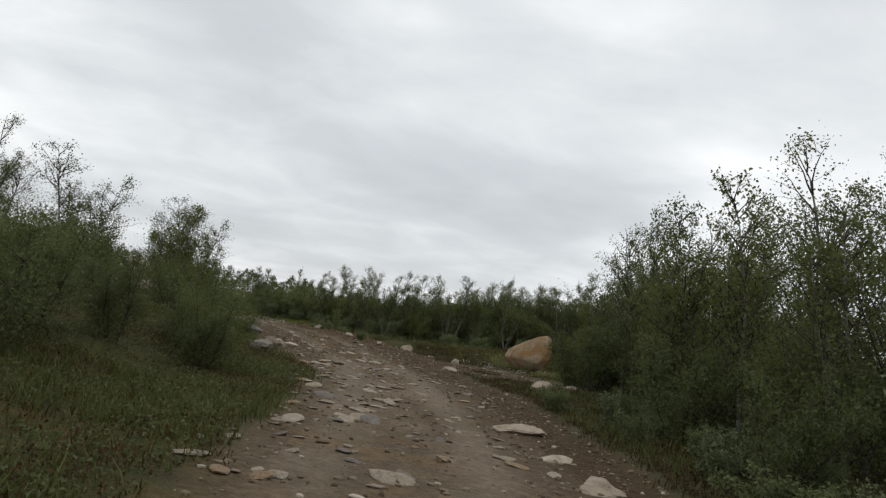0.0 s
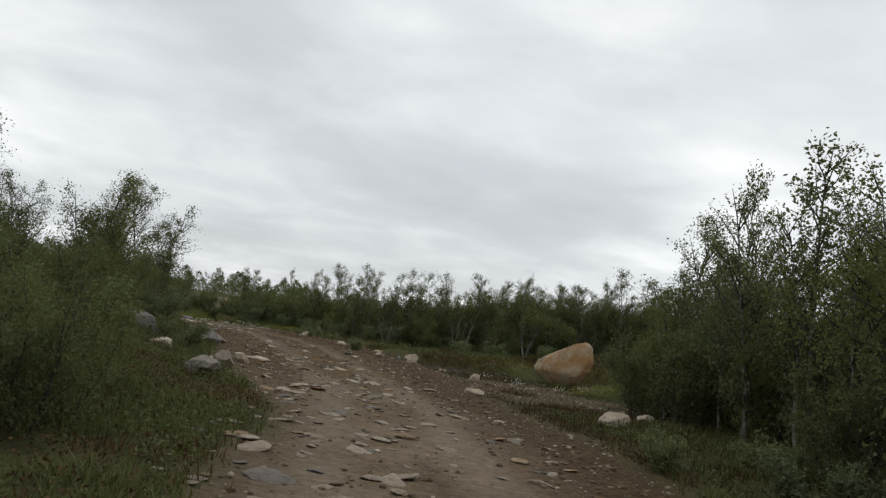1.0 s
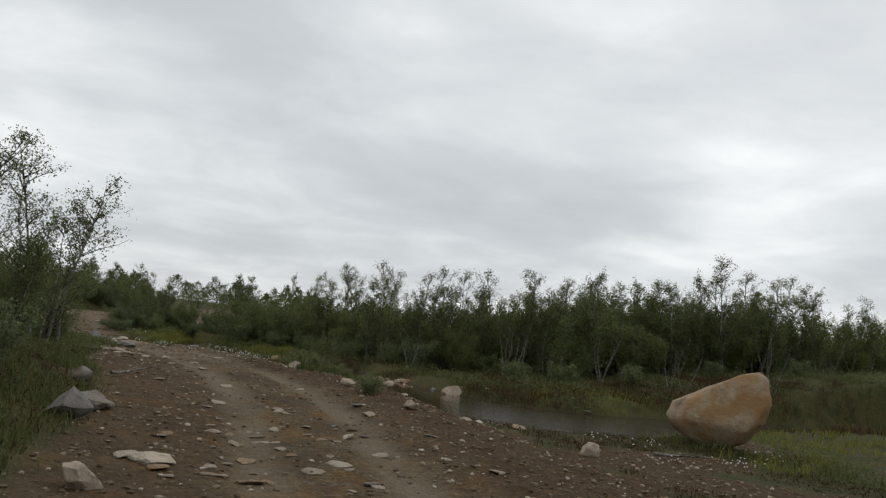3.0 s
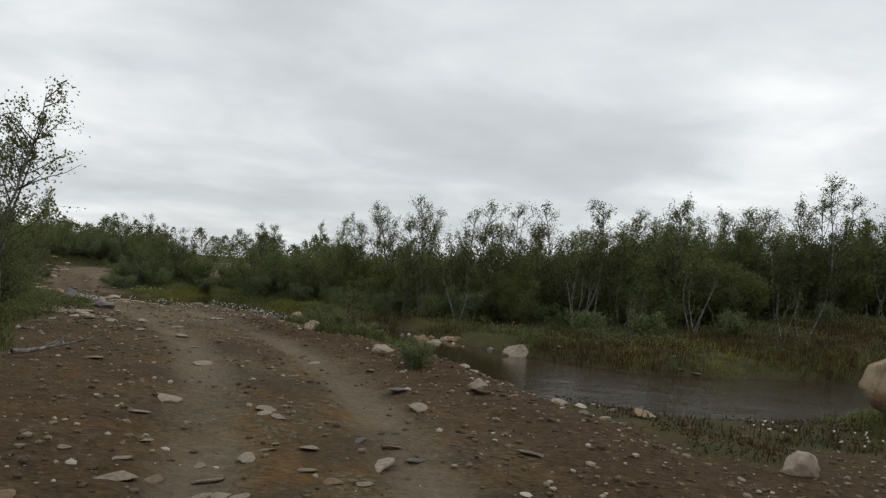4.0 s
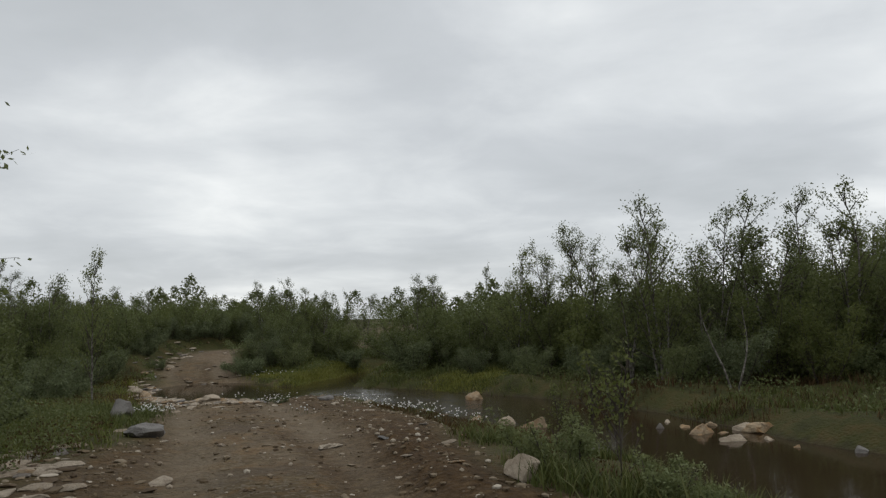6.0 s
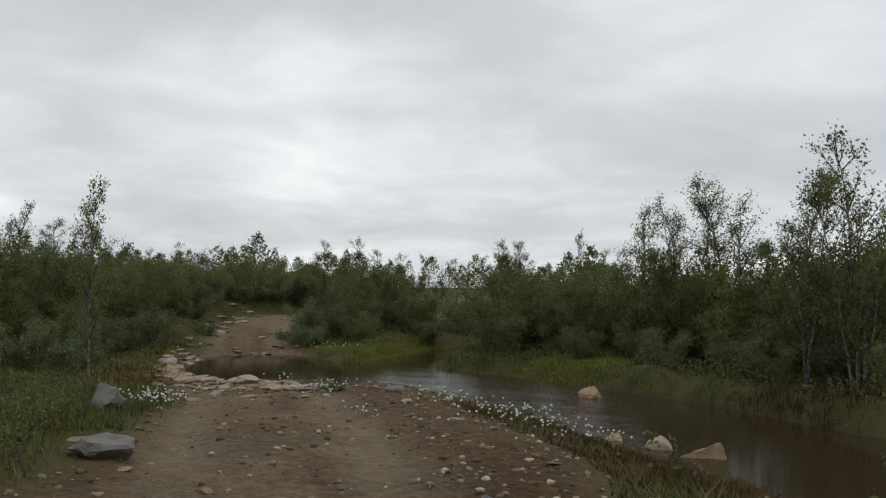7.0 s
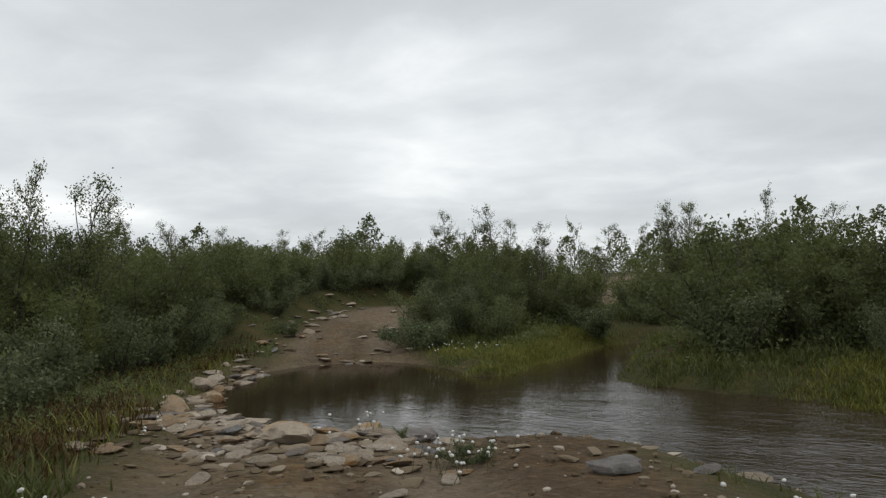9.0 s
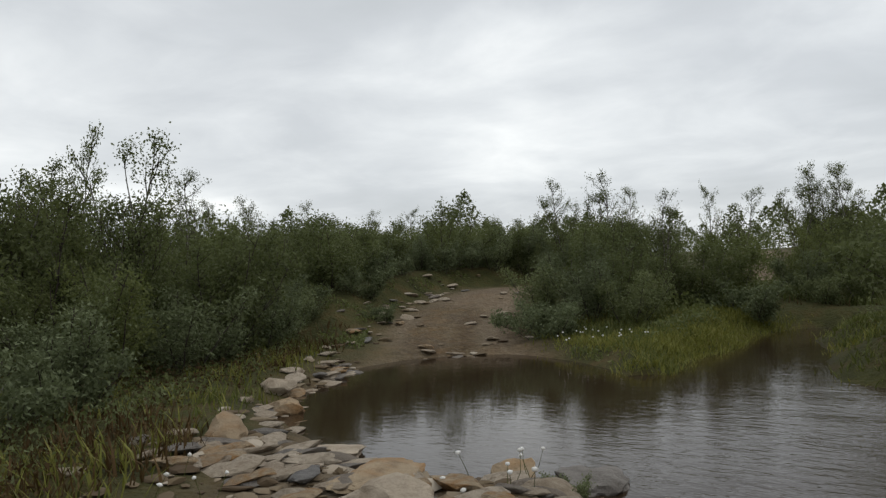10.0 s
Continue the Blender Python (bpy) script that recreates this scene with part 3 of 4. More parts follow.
def tree_meshes(name, seed, tall, stems, spread, leaf_n, leaf_size, leaf_mat, bark, low=0.25, radius=0.035, upright=0.35, tuft=0.09, limbs=(9, 5), twigs=True, corners=4):
    """Trunk and crown of a small birch or willow: several stems, side limbs, twigs and leaves along the twigs."""
    rng = np.random.default_rng(seed)
    wood = {k: ([], [], [0]) for k in ["limbs"] + [f"trunk{i}" for i in range(stems)]}
    nodes = []

    def put(pts, r0, r1, sides, to="limbs"):
        V, F, base = wood[to]
        v, f = tube(pts, np.linspace(r0, r1, len(pts)), sides)
        V.append(v), F.append(f + base[0])
        base[0] += len(v)
    for s in range(stems):
        q = rng.uniform(0, 2 * math.pi)
        lean = rng.uniform(0.05, 1.0) * spread / tall if stems > 1 else 0.08
        h = tall * (1.0 if s == 0 else rng.uniform(0.55, 0.97))
        pts = limb(rng, (0.12 * math.cos(q) * (stems > 1), 0.12 * math.sin(q) * (stems > 1), -0.15), (lean * math.cos(q), lean * math.sin(q), 1), h, 0.08, 9, 0.03)
        put(pts, radius * h / 3.5, 0.006, 5, f"trunk{s if stems < 5 else 0}")
        for i in range(int(limbs[0] + limbs[1] * h)):
            k = low + (1 - low) * rng.random() ** 0.85
            j = min(int(k * 9), 8)
            p = pts[j] + (pts[j + 1] - pts[j]) * (k * 9 - j)
            a = rng.uniform(0, 2 * math.pi)
            ln = h * (0.34 * (1 - k) + 0.10) * rng.uniform(0.6, 1.25)
            side = limb(rng, p, (math.cos(a), math.sin(a), upright + 0.6 * rng.random()), ln, 0.15, 4, 0.12)
            put(side if twigs else side[::2], 0.010 * h / 3.5 + 0.003, 0.003, 3)
            nodes += [(side[2], 0.6), (side[3], 1.0), (side[4], 1.2), (side[1], 0.3)]
            for _ in range(3):
                m = rng.integers(1, 4)
                tw = limb(rng, side[m], (math.cos(a) + rng.normal(0, 0.7), math.sin(a) + rng.normal(0, 0.7), upright + rng.normal(0.15, 0.3)), ln * rng.uniform(0.3, 0.6), 0.2, 3, 0.06)
                if twigs:
                    put(tw[[0, 1, 3]], 0.004, 0.002, 3)
                nodes += [(tw[1], 0.7), (tw[2], 1.0), (tw[3], 1.2)]
    made = {k: mesh_of(name + "_" + k, np.vstack(v), np.vstack(f), DARKBARK if k == "limbs" else bark) for k, (v, f, _) in wood.items() if v}
    limbs_mesh, trunks = made.pop("limbs"), list(made.values())
    pts, wt = np.array([p for p, _ in nodes]), np.array([q for _, q in nodes])
    wt = wt * rng.uniform(0.35, 1.0, len(wt))
    pick = rng.choice(len(pts), leaf_n, p=wt / wt.sum())
    v, f = leaves_at(rng, pts[pick], leaf_size, tuft, corners)
    return trunks, stems > 4, limbs_mesh, mesh_of(name + "_crown", v, f, leaf_mat, False)


def tree(name, meshes, label, category, group):
    top = new(name)
    trunks, many, limbs_mesh, crown = meshes
    for me in trunks:
        tagged(child("stem" if many else "trunk", me, top), kind="stuff" if many else "")
    tagged(child("branchwork", limbs_mesh, top), kind="stuff")
    tagged(child("crown", crown, top), kind="stuff")
    return tagged(top, label, category, group)


AIRY, BUSHY, YOUNG = "airy mountain birch with open grey-green crown", "bushy many-stemmed birch with grey-green leaves", "young birch with a narrow upright crown"
SCRUB, PALE, LOW = "dense dark green birch scrub", "dense grey-green willow shrub", "low willow shrub with pale leaf undersides"
KINDS = {
    "airy": tree("birch", tree_meshes("airy", 1, 4.2, 3, 1.1, 6600, 0.039, LEAF, BARK, 0.12, upright=0.5, tuft=0.07), AIRY, "tree", "track-side birches"),
    "tall": tree("birch", tree_meshes("tall", 2, 4.8, 2, 0.9, 6000, 0.039, LEAF, BARK, 0.15, upright=0.55, tuft=0.07), AIRY, "tree", "track-side birches"),
    "bushy": tree("birch", tree_meshes("bushy", 3, 3.4, 5, 1.4, 8400, 0.039, LEAF, BARK, 0.12, upright=0.8, tuft=0.08, limbs=(7, 4)), BUSHY, "tree", "track-side birches"),
    "young": tree("birch", tree_meshes("young", 4, 4.2, 1, 0.5, 2200, 0.055, LEAF, BARK, 0.14, 0.04, 0.8, tuft=0.06, limbs=(14, 6)), YOUNG, "tree", "track-side birches"),
    "scrub": tree("birch_scrub", tree_meshes("scrub", 6, 2.4, 7, 1.7, 7000, 0.045, LEAF, DARKBARK, 0.06, 0.03, 0.5, 0.10, (5, 4), False, 3), SCRUB, "shrub", "track-side scrub"),
    "willow": tree("willow_shrub", tree_meshes("willow", 5, 1.7, 8, 1.8, 6400, 0.043, WILLOW, DARKBARK, 0.05, 0.03, 0.5, 0.09, (5, 4), False, 3), PALE, "shrub", "track-side willows"),
    "low": tree("willow_shrub", tree_meshes("low", 7, 0.95, 8, 1.4, 3600, 0.042, WILLOW, DARKBARK, 0.05, 0.025, 0.5, 0.06, (5, 4), False, 3), LOW, "shrub", "low willows"),
    "bare": tree("birch", tree_meshes("bare", 8, 3.9, 1, 0.9, 800, 0.055, LEAF, BARK, 0.34, 0.04, upright=0.35, tuft=0.05, limbs=(9, 2)), "half-bare leaning birch with sparse leaf tufts", "tree", "track-side birches"),
    "far_airy": tree("birch", tree_meshes("far_airy", 11, 4.2, 4, 1.5, 5000, 0.050, LEAF, BARK, 0.14, upright=0.6, tuft=0.07, limbs=(8, 4), corners=3), AIRY, "tree", "birches beyond the stream"),
    "far_tall": tree("birch", tree_meshes("far_tall", 12, 4.6, 3, 1.0, 4600, 0.050, LEAF, BARK, 0.14, upright=0.6, tuft=0.07, limbs=(8, 4), corners=3), AIRY, "tree", "birches beyond the stream"),
    "far_bushy": tree("birch", tree_meshes("far_bushy", 31, 3.6, 5, 1.7, 5600, 0.052, LEAF, BARK, 0.10, upright=0.5, tuft=0.08, limbs=(7, 3), twigs=False, corners=3), BUSHY, "tree", "birches beyond the stream"),
    "far_young": tree("birch", tree_meshes("far_young", 13, 4.0, 1, 0.5, 2000, 0.052, LEAF, BARK, 0.12, 0.04, 0.6, 0.06, (10, 5), corners=3), YOUNG, "tree", "birches beyond the stream"),
    "far_scrub": tree("birch_bush", tree_meshes("far_scrub", 14, 2.5, 7, 1.9, 6000, 0.062, LEAF, DARKBARK, 0.05, 0.03, 0.5, 0.13, (4, 3), False, 3), SCRUB, "shrub", "scrub beyond the stream"),
    "far_scrub_b": tree("dwarf_birch", tree_meshes("far_scrub_b", 15, 2.0, 6, 2.0, 5200, 0.062, LEAF, BARK, 0.05, 0.03, 0.5, 0.13, (4, 3), False, 3), SCRUB, "shrub", "scrub beyond the stream"),
    "sapling": tree("birch_sapling", tree_meshes("sapling", 21, 1.25, 1, 0.3, 260, 0.034, LEAF, DARKBARK, 0.12, 0.02, 1.3, 0.03, (9, 5)), "thin young birch sapling with few small leaves", "tree", "saplings by the stream"),
    "snag": tree("dead_birch", tree_meshes("snag", 17, 2.2, 2, 0.9, 40, 0.05, LEAF, BARK, 0.45, 0.045, 0.5, 0.05, (3, 1), True, 3), "dead grey-white birch stems without leaves", "tree", "dead birches"),
    "far_willow": tree("willow_shrub", tree_meshes("far_willow", 16, 1.4, 8, 1.8, 2600, 0.08, WILLOW, DARKBARK, 0.05, 0.03, 0.5, 0.11, (4, 3), False, 3), PALE, "shrub", "willows beyond the stream"),
}


def plant(kind, x, y, scale=1.0, turn=None, lean=(0, 0), wide=1.0):
    turn = random.uniform(0, 360) if turn is None else turn
    ob = copy_thing(KINDS[kind], pose(x, y, height(x, y) - 0.03, lean[0], lean[1], turn))
    ob.scale = (scale * wide * random.uniform(0.9, 1.15), scale * wide * random.uniform(0.9, 1.15), scale)
    return ob


random.seed(11)


def thicket(n, box, kinds, lo, hi, test=lambda x, y, d, s: True, gap=0.9, off=2.6):
    """Plants n of the given kinds at random in a stretch of the plan, off the road and out of the water."""
    xs = np.array([random.uniform(box[0], box[1]) for _ in range(n * 12)])
    ys = np.array([random.uniform(box[2], box[3]) for _ in range(n * 12)])
    _, _, _, _, _, d, s = land(xs, ys)
    placed = []
    for x, y, dd, ss in zip(xs, ys, d, s):
        if len(placed) == n:
            break
        if abs(dd) < off or ss < 0.4 or not test(x, y, dd, ss) or any((x - a) ** 2 + (y - b) ** 2 < gap * gap for a, b in placed):
            continue
        placed.append((x, y))
        plant(random.choice(kinds), x, y, random.uniform(lo, hi))


# birches and scrub to the right of the first stretch
thicket(22, (4.6, 11, -9, 11), ["airy", "tall", "bushy", "young"], 0.85, 1.05, lambda x, y, d, s: d > 4.6 + 0.09 * (y + 9))
thicket(30, (4.0, 9, -9, 11), ["scrub", "willow", "scrub"], 0.6, 0.95, lambda x, y, d, s: d > 3.1 + 0.12 * (y + 9))
thicket(10, (4, 9, -8, 4), ["low"], 0.6, 0.9, lambda x, y, d, s: 3.2 < d < 4.8)
# the left bank, with a gap through which the outcrop on the rise shows


def gap(x, y):
    return abs((x - 2.35) * 0.903 + (y + 12.36) * 0.43) > 0.9


thicket(16, (-13, -3.5, -8, 16), ["airy", "tall", "bushy"], 0.75, 1.0, lambda x, y, d, s: d < -5.5 and gap(x, y))
thicket(20, (-6, -0.8, -9, 1.5), ["scrub", "low", "willow", "scrub"], 0.5, 0.8, lambda x, y, d, s: d < -3.0 and gap(x, y))
thicket(34, (-13, -2.4, -8, 20), ["scrub", "willow", "scrub", "low"], 0.6, 0.95, lambda x, y, d, s: d < -4.6 and gap(x, y))
thicket(26, (-24, -8.5, 16, 31), ["scrub", "willow", "low", "scrub"], 0.6, 0.85, lambda x, y, d, s: d < -3.2 and s > 1.6 and math.hypot(x + 14.5, y - 27.5) > 5.0)
# the belt beyond the stream
far = ["far_scrub", "far_scrub", "far_scrub_b", "far_airy", "far_tall", "far_young"]
thicket(80, (-12, 26, 28.5, 38), ["far_scrub", "far_scrub_b", "far_scrub"], 0.85, 1.1, lambda x, y, d, s: s > 3.4 + 2.6 * min(max(x + 4, 0) / 4, 1) and d > 5, 1.0)
thicket(48, (2.5, 26, 32, 39), ["far_airy", "far_tall", "far_young", "far_scrub"], 0.78, 1.0, lambda x, y, d, s: s > 5.5 and d > 5, 1.0)
thicket(34, (-6, 30, 37, 48), ["far_scrub", "far_scrub", "far_scrub_b", "far_bushy"], 0.9, 1.1, lambda x, y, d, s: s > 2 and d > 4, 1.2)
thicket(34, (-16, -6, 37, 50), ["far_scrub", "far_scrub_b"], 0.6, 0.75, lambda x, y, d, s: s > 2 and d > 3, 1.2)
thicket(34, (-5, 24, 33, 37.5), ["far_bushy"], 0.8, 0.98, lambda x, y, d, s: s > 5.6, 1.0)
thicket(24, (0, 30, 38, 48), far, 0.95, 1.1, lambda x, y, d, s: s > 2 and d > 4, 1.2)
thicket(10, (-6, -1, 28, 34), ["scrub"], 0.75, 0.95, lambda x, y, d, s: 3.4 < s < 6, 0.8)
thicket(40, (2, 24, 30, 40), ["far_scrub_b", "far_bushy"], 0.8, 1.05, lambda x, y, d, s: s > 5.6, 0.9)
thicket(20, (-14, -3, 29, 37), ["willow"], 0.5, 0.8, lambda x, y, d, s: 1.4 < s < 3.8 and d > 5, 1.0)
thicket(10, (-3, 16, 27, 37), ["far_willow"], 0.45, 0.7, lambda x, y, d, s: 3.0 < s < 6 and d > 5, 1.2)
thicket(26, (-8, 18, 28, 40), ["snag"], 0.55, 1.0, lambda x, y, d, s: 4.6 < s < 7.5 and d > 6, 0.8)
# the slope beyond the pool
thicket(16, (-27, -19, 27, 33.5), ["scrub", "scrub", "bushy"], 0.78, 0.95, lambda x, y, d, s: s > 1.5 and math.hypot(x + 10.7, y - 26.7) > 9.5, 0.9, 2.1)
thicket(44, (-24, -14, 28, 41), ["scrub", "willow", "scrub"], 0.45, 0.62, lambda x, y, d, s: s > 1.5 and 6.5 < math.hypot(x + 12.5, y - 27) < 13.5, 0.9, 2.1)
thicket(16, (-13.5, -6, 35.5, 40), ["scrub", "willow", "far_scrub"], 0.6, 0.85, lambda x, y, d, s: s > 1.6, 0.9)
thicket(124, (-33, -15, 30, 48), ["far_scrub", "far_scrub_b"], 0.5, 0.68, lambda x, y, d, s: s > 1.5 and math.hypot(x + 10.7, y - 26.7) > 13.5, 0.9, 2.1)
thicket(40, (-44, -15, 46, 58), ["far_scrub", "far_scrub_b"], 0.65, 0.85, lambda x, y, d, s: s > 1.3, 1.2, 2.2)
thicket(9, (-42, -24, 36, 56), ["far_airy", "far_young", "far_tall"], 0.5, 0.65, lambda x, y, d, s: s > 3, 2.0, 3)
# trees that stand out singly
for kind, x, y, sc, turn in (("tall", 5.9, 2.4, 0.86, 30), ("young", 6.6, 0.4, 1.0, 0), ("tall", 7.3, -1.2, 1.0, 200), ("airy", 7.0, -2.6, 1.05, 90), ("tall", 7.2, 4.6, 1.05, 10), ("young", 6.7, 5.6, 1.1, 70), ("airy", 7.4, 7.2, 1.15, 120), ("airy", 8.1, 2.0, 1.1, 45), ("tall", 8.6, -0.4, 1.05, 300),
                             ("airy", 6.7, 12.7, 1.2, 33), ("tall", 7.1, 12.5, 1.12, 150), ("bushy", 6.2, 12.3, 0.95, 10), ("scrub", 5.7, 11.3, 0.8, 70), ("scrub", 6.1, 12.0, 0.9, 0), ("sapling", -4.26, 22.05, 1.0, 0), ("sapling", -4.7, 22.9, 0.9, 90), ("sapling", -4.4, 23.6, 0.8, 200), ("sapling", -5.0, 23.2, 0.6, 120), ("snag", 5.6, 29.4, 0.75, 20), ("snag", 6.1, 29.2, 0.8, 80), ("snag", 1.9, 29.6, 0.6, 120), ("snag", -11.6, 37.2, 0.9, 0), ("snag", -9.8, 36.6, 0.8, 50), ("snag", 3.5, 30.3, 0.9, 30), ("snag", 9.0, 29.6, 0.9, 30), ("snag", 0.3, 30.1, 0.9, 200), ("snag", -3.1, 30.8, 0.8, 250), ("snag", -22.0, 30.5, 1.1, 0), ("snag", -19.6, 29.0, 1.0, 170), ("airy", -9.9, 15.8, 0.9, 140), ("bushy", -8.0, 15.0, 0.8, 60), ("bushy", 5.9, 11.3, 0.85, 0), ("bushy", 5.5, 9.4, 0.75, 100), ("scrub", 5.2, 10.6, 0.8, 0), ("tall", 7.6, 13.2, 0.95, 0), ("bushy", 7.0, 12.6, 0.95, 30), ("airy", 8.6, 14.0, 1.0, 80), ("scrub", 6.4, 13.0, 0.75, 0), ("scrub", 7.4, 14.6, 0.7, 40), ("tall", 6.8, 9.7, 0.85, 0), ("young", 6.2, 8.4, 0.8, 60), ("bushy", 6.0, 10.2, 0.95, 0), ("airy", -22.8, 31.2, 0.64, 15), ("bushy", -22.2, 31.3, 0.62, 80), ("bushy", -23.6, 33.2, 0.62, 130), ("airy", -25.2, 34.8, 0.6, 200),
                             ("scrub", -1.9, -0.2, 0.58, 10), ("scrub", -2.4, 1.3, 0.62, 80), ("scrub", -2.9, -1.6, 0.6, 150), ("low", -4.6, 8.9, 0.9, 0), ("scrub", -6.0, 9.6, 0.6, 30), ("willow", -6.6, 12.2, 0.7, 90),
                             ("willow", -17.7, 37.5, 0.62, 20), ("willow", -17.6, 38.5, 0.75, 120), ("scrub", -17.7, 39.7, 0.65, 240), ("low", -17.2, 36.7, 0.8, 0), ("willow", -16.9, 37.6, 0.7, 30), ("low", -22.3, 38.2, 0.9, 0), ("willow", -22.4, 39.6, 0.6, 40), ("low", -21.9, 40.9, 0.9, 90), ("willow", -21.3, 42.2, 0.7, 60), ("scrub", -20.0, 43.0, 0.6, 0), ("low", -21.0, 36.5, 0.8, 60), ("willow", -20.5, 34.8, 0.5, 0), ("low", -21.7, 37.5, 0.9, 130), ("willow", -22.0, 38.7, 0.5, 10), ("low", -21.9, 39.8, 1.0, 200), ("willow", -21.5, 41.2, 0.55, 70), ("willow", -20.6, 42.4, 0.6, 310), ("willow", -19.5, 43.4, 0.6, 0), ("low", -17.9, 40.6, 1.0, 20), ("low", -20.0, 36.0, 0.5, 0), ("scrub", -22.6, 37.4, 0.4, 0), ("scrub", -22.9, 40.3, 0.4, 0), ("scrub", -20.9, 41.7, 0.4, 0), ("scrub", -22.0, 41.2, 0.4, 50), ("scrub", -21.6, 42.8, 0.42, 100), ("scrub", -19.6, 43.6, 0.45, 20), ("low", -16.8, 36.2, 0.8, 0), ("low", -17.4, 37.0, 0.6, 80),
                             ("scrub", -20.4, 30.4, 1.05, 0), ("scrub", -20.9, 31.6, 1.08, 60), ("bushy", -21.6, 30.6, 0.72, 10), ("scrub", -20.0, 32.6, 0.85, 220), ("scrub", -19.7, 29.4, 1.0, 140), ("scrub", -21.6, 33.0, 0.95, 280), ("scrub", 6.2, 8.6, 0.9, 0), ("scrub", 6.7, 7.2, 0.95, 90), ("scrub", 6.0, 10.3, 0.85, 200), ("scrub", -5.0, 6.6, 0.7, 0), ("scrub", -4.9, 5.2, 0.6, 120), ("scrub", -7.6, 6.0, 0.85, 50), ("scrub", -6.0, 8.4, 0.7, 240), ("scrub", -7.3, 10.6, 0.8, 300), ("low", -11.55, 29.3, 0.26, 0), ("low", -12.75, 30.0, 0.22, 0)):
    plant(kind, x, y, sc, turn)
# birches whose tops stand above the scrub: kind, place, height of the top above the water's datum
TALL = {"airy": 4.2, "tall": 4.8, "young": 4.2, "bushy": 3.4, "far_airy": 4.2, "far_tall": 4.6, "far_young": 4.0}
for k, (kind, x, y, top) in enumerate((("airy", -10.7, 20.4, 4.8), ("young", 7.0, 10.0, 5.0), ("bushy", 6.2, 11.6, 3.1),
                                       ("far_airy", -4.5, 32.8, 3.75), ("far_tall", -5.3, 33.3, 3.4), ("far_airy", -3.5, 33.4, 3.6), ("far_airy", -2.4, 33.8, 3.95), ("far_tall", -1.7, 34.2, 3.8), ("far_airy", -0.7, 34.0, 3.95), ("far_airy", 0.6, 33.6, 3.75), ("far_tall", 1.7, 32.8, 4.1), ("far_airy", 2.6, 33.8, 3.7),
                                       ("airy", -7.3, 36.8, 3.95), ("airy", -6.5, 37.3, 3.95), ("bushy", -8.5, 36.5, 3.15), ("airy", -5.3, 37.6, 3.85), ("tall", -7.9, 37.4, 3.2),
                                       ("far_airy", -21.5, 44.6, 3.05), ("far_airy", -20.7, 45.0, 3.15), ("far_tall", -19.9, 45.2, 2.75), ("far_airy", -19.1, 45.5, 2.6), ("far_young", -17.7, 44.8, 2.45), ("far_tall", -17.2, 45.3, 2.35),
                                       ("far_airy", -17.6, 51.8, 3.5), ("far_airy", -16.8, 52.1, 3.5), ("far_tall", -16.1, 52.3, 3.4), ("far_airy", -17.2, 53.0, 3.4), ("far_young", -14.5, 54.7, 3.9), ("far_airy", -13.8, 55.0, 3.2), ("far_airy", -12.2, 53.0, 3.2),
                                       ("young", -14.2, 27.2, 2.5), ("young", -22.5, 32.1, 3.0), ("airy", -24.6, 36.9, 2.6), ("far_airy", -23.9, 37.4, 2.35))):
    plant(kind, x, y, (top - height(x, y)) / TALL[kind], 77 * k, wide=0.65 if kind in ("young", "far_young") else 0.9)
plant("bare", -10.5, 20.8, 0.95, 0, (0, 15))
for kind, x, y, sc in (("willow", -17.7, 29.6, 0.65), ("low", -15.0, 39.5, 0.90), ("willow", -14.9, 42.0, 0.60), ("low", -14.4, 41.3, 0.80), ("willow", -14.5, 44.7, 0.70), ("scrub", -18.4, 30.4, 0.6), ("willow", -18.6, 31.4, 0.7), ("scrub", -20.0, 31.4, 0.65), ("willow", -19.9, 32.9, 0.65), ("low", -16.3, 28.3, 0.9),
                       ("willow", -17.2, 28.3, 0.65), ("low", -14.9, 25.8, 0.85), ("scrub", -16.8, 26.6, 0.6), ("low", -17.0, 29.3, 0.8), ("scrub", -18.9, 29.0, 0.7), ("willow", -14.2, 24.2, 0.5), ("scrub", -13.6, 22.8, 0.5), ("low", -12.8, 23.4, 0.9),
                       ("low", -11.9, 22.2, 0.8), ("willow", -20.8, 34.3, 0.6), ("low", -19.0, 31.9, 0.8), ("scrub", -12.8, 21.4, 0.6)):
    plant(kind, x, y, sc)
for x, y, sc in ((-4.7, 22.3, 0.7), (-3.9, 21.4, 0.5), (-2.4, 18.5, 0.55)):
    plant("low", x, y, sc)
for top in KINDS.values():
    for o in list(top.children_recursive) + [top]:
        bpy.data.objects.remove(o)


def far_woods(name, seed, n, test, label):
    """Scrub woods too far off to tell the plants apart: clumps of leaves on a wide ring of land."""
    rng = np.random.default_rng(seed)
    x, y = rng.uniform(-190, 190, n * 8), rng.uniform(-150, 230, n * 8)
    keep = test(x, y)
    x, y = x[keep][:n], y[keep][:n]
    z, *_ = land(x, y)
    per = 520
    tall = rng.uniform(1.8, 3.1, len(x)) * (1 + 0.35 * (rng.random(len(x)) > 0.85))
    u = rng.random((len(x), per)) ** 0.75
    wide = 1.25 * (1.05 - u ** 2) * rng.uniform(0.5, 1.0, u.shape)
    a = rng.uniform(0, 2 * math.pi, u.shape)
    c = np.stack([x[:, None] + wide * np.cos(a), y[:, None] + wide * np.sin(a), z[:, None] + u * tall[:, None]], -1).reshape(-1, 3)
    v, f = leaves_at(rng, c, 0.14, 0.10, 3)
    return tagged(new(name, mesh_of(name, v, f, LEAF, False)), label, "woods", kind="stuff")


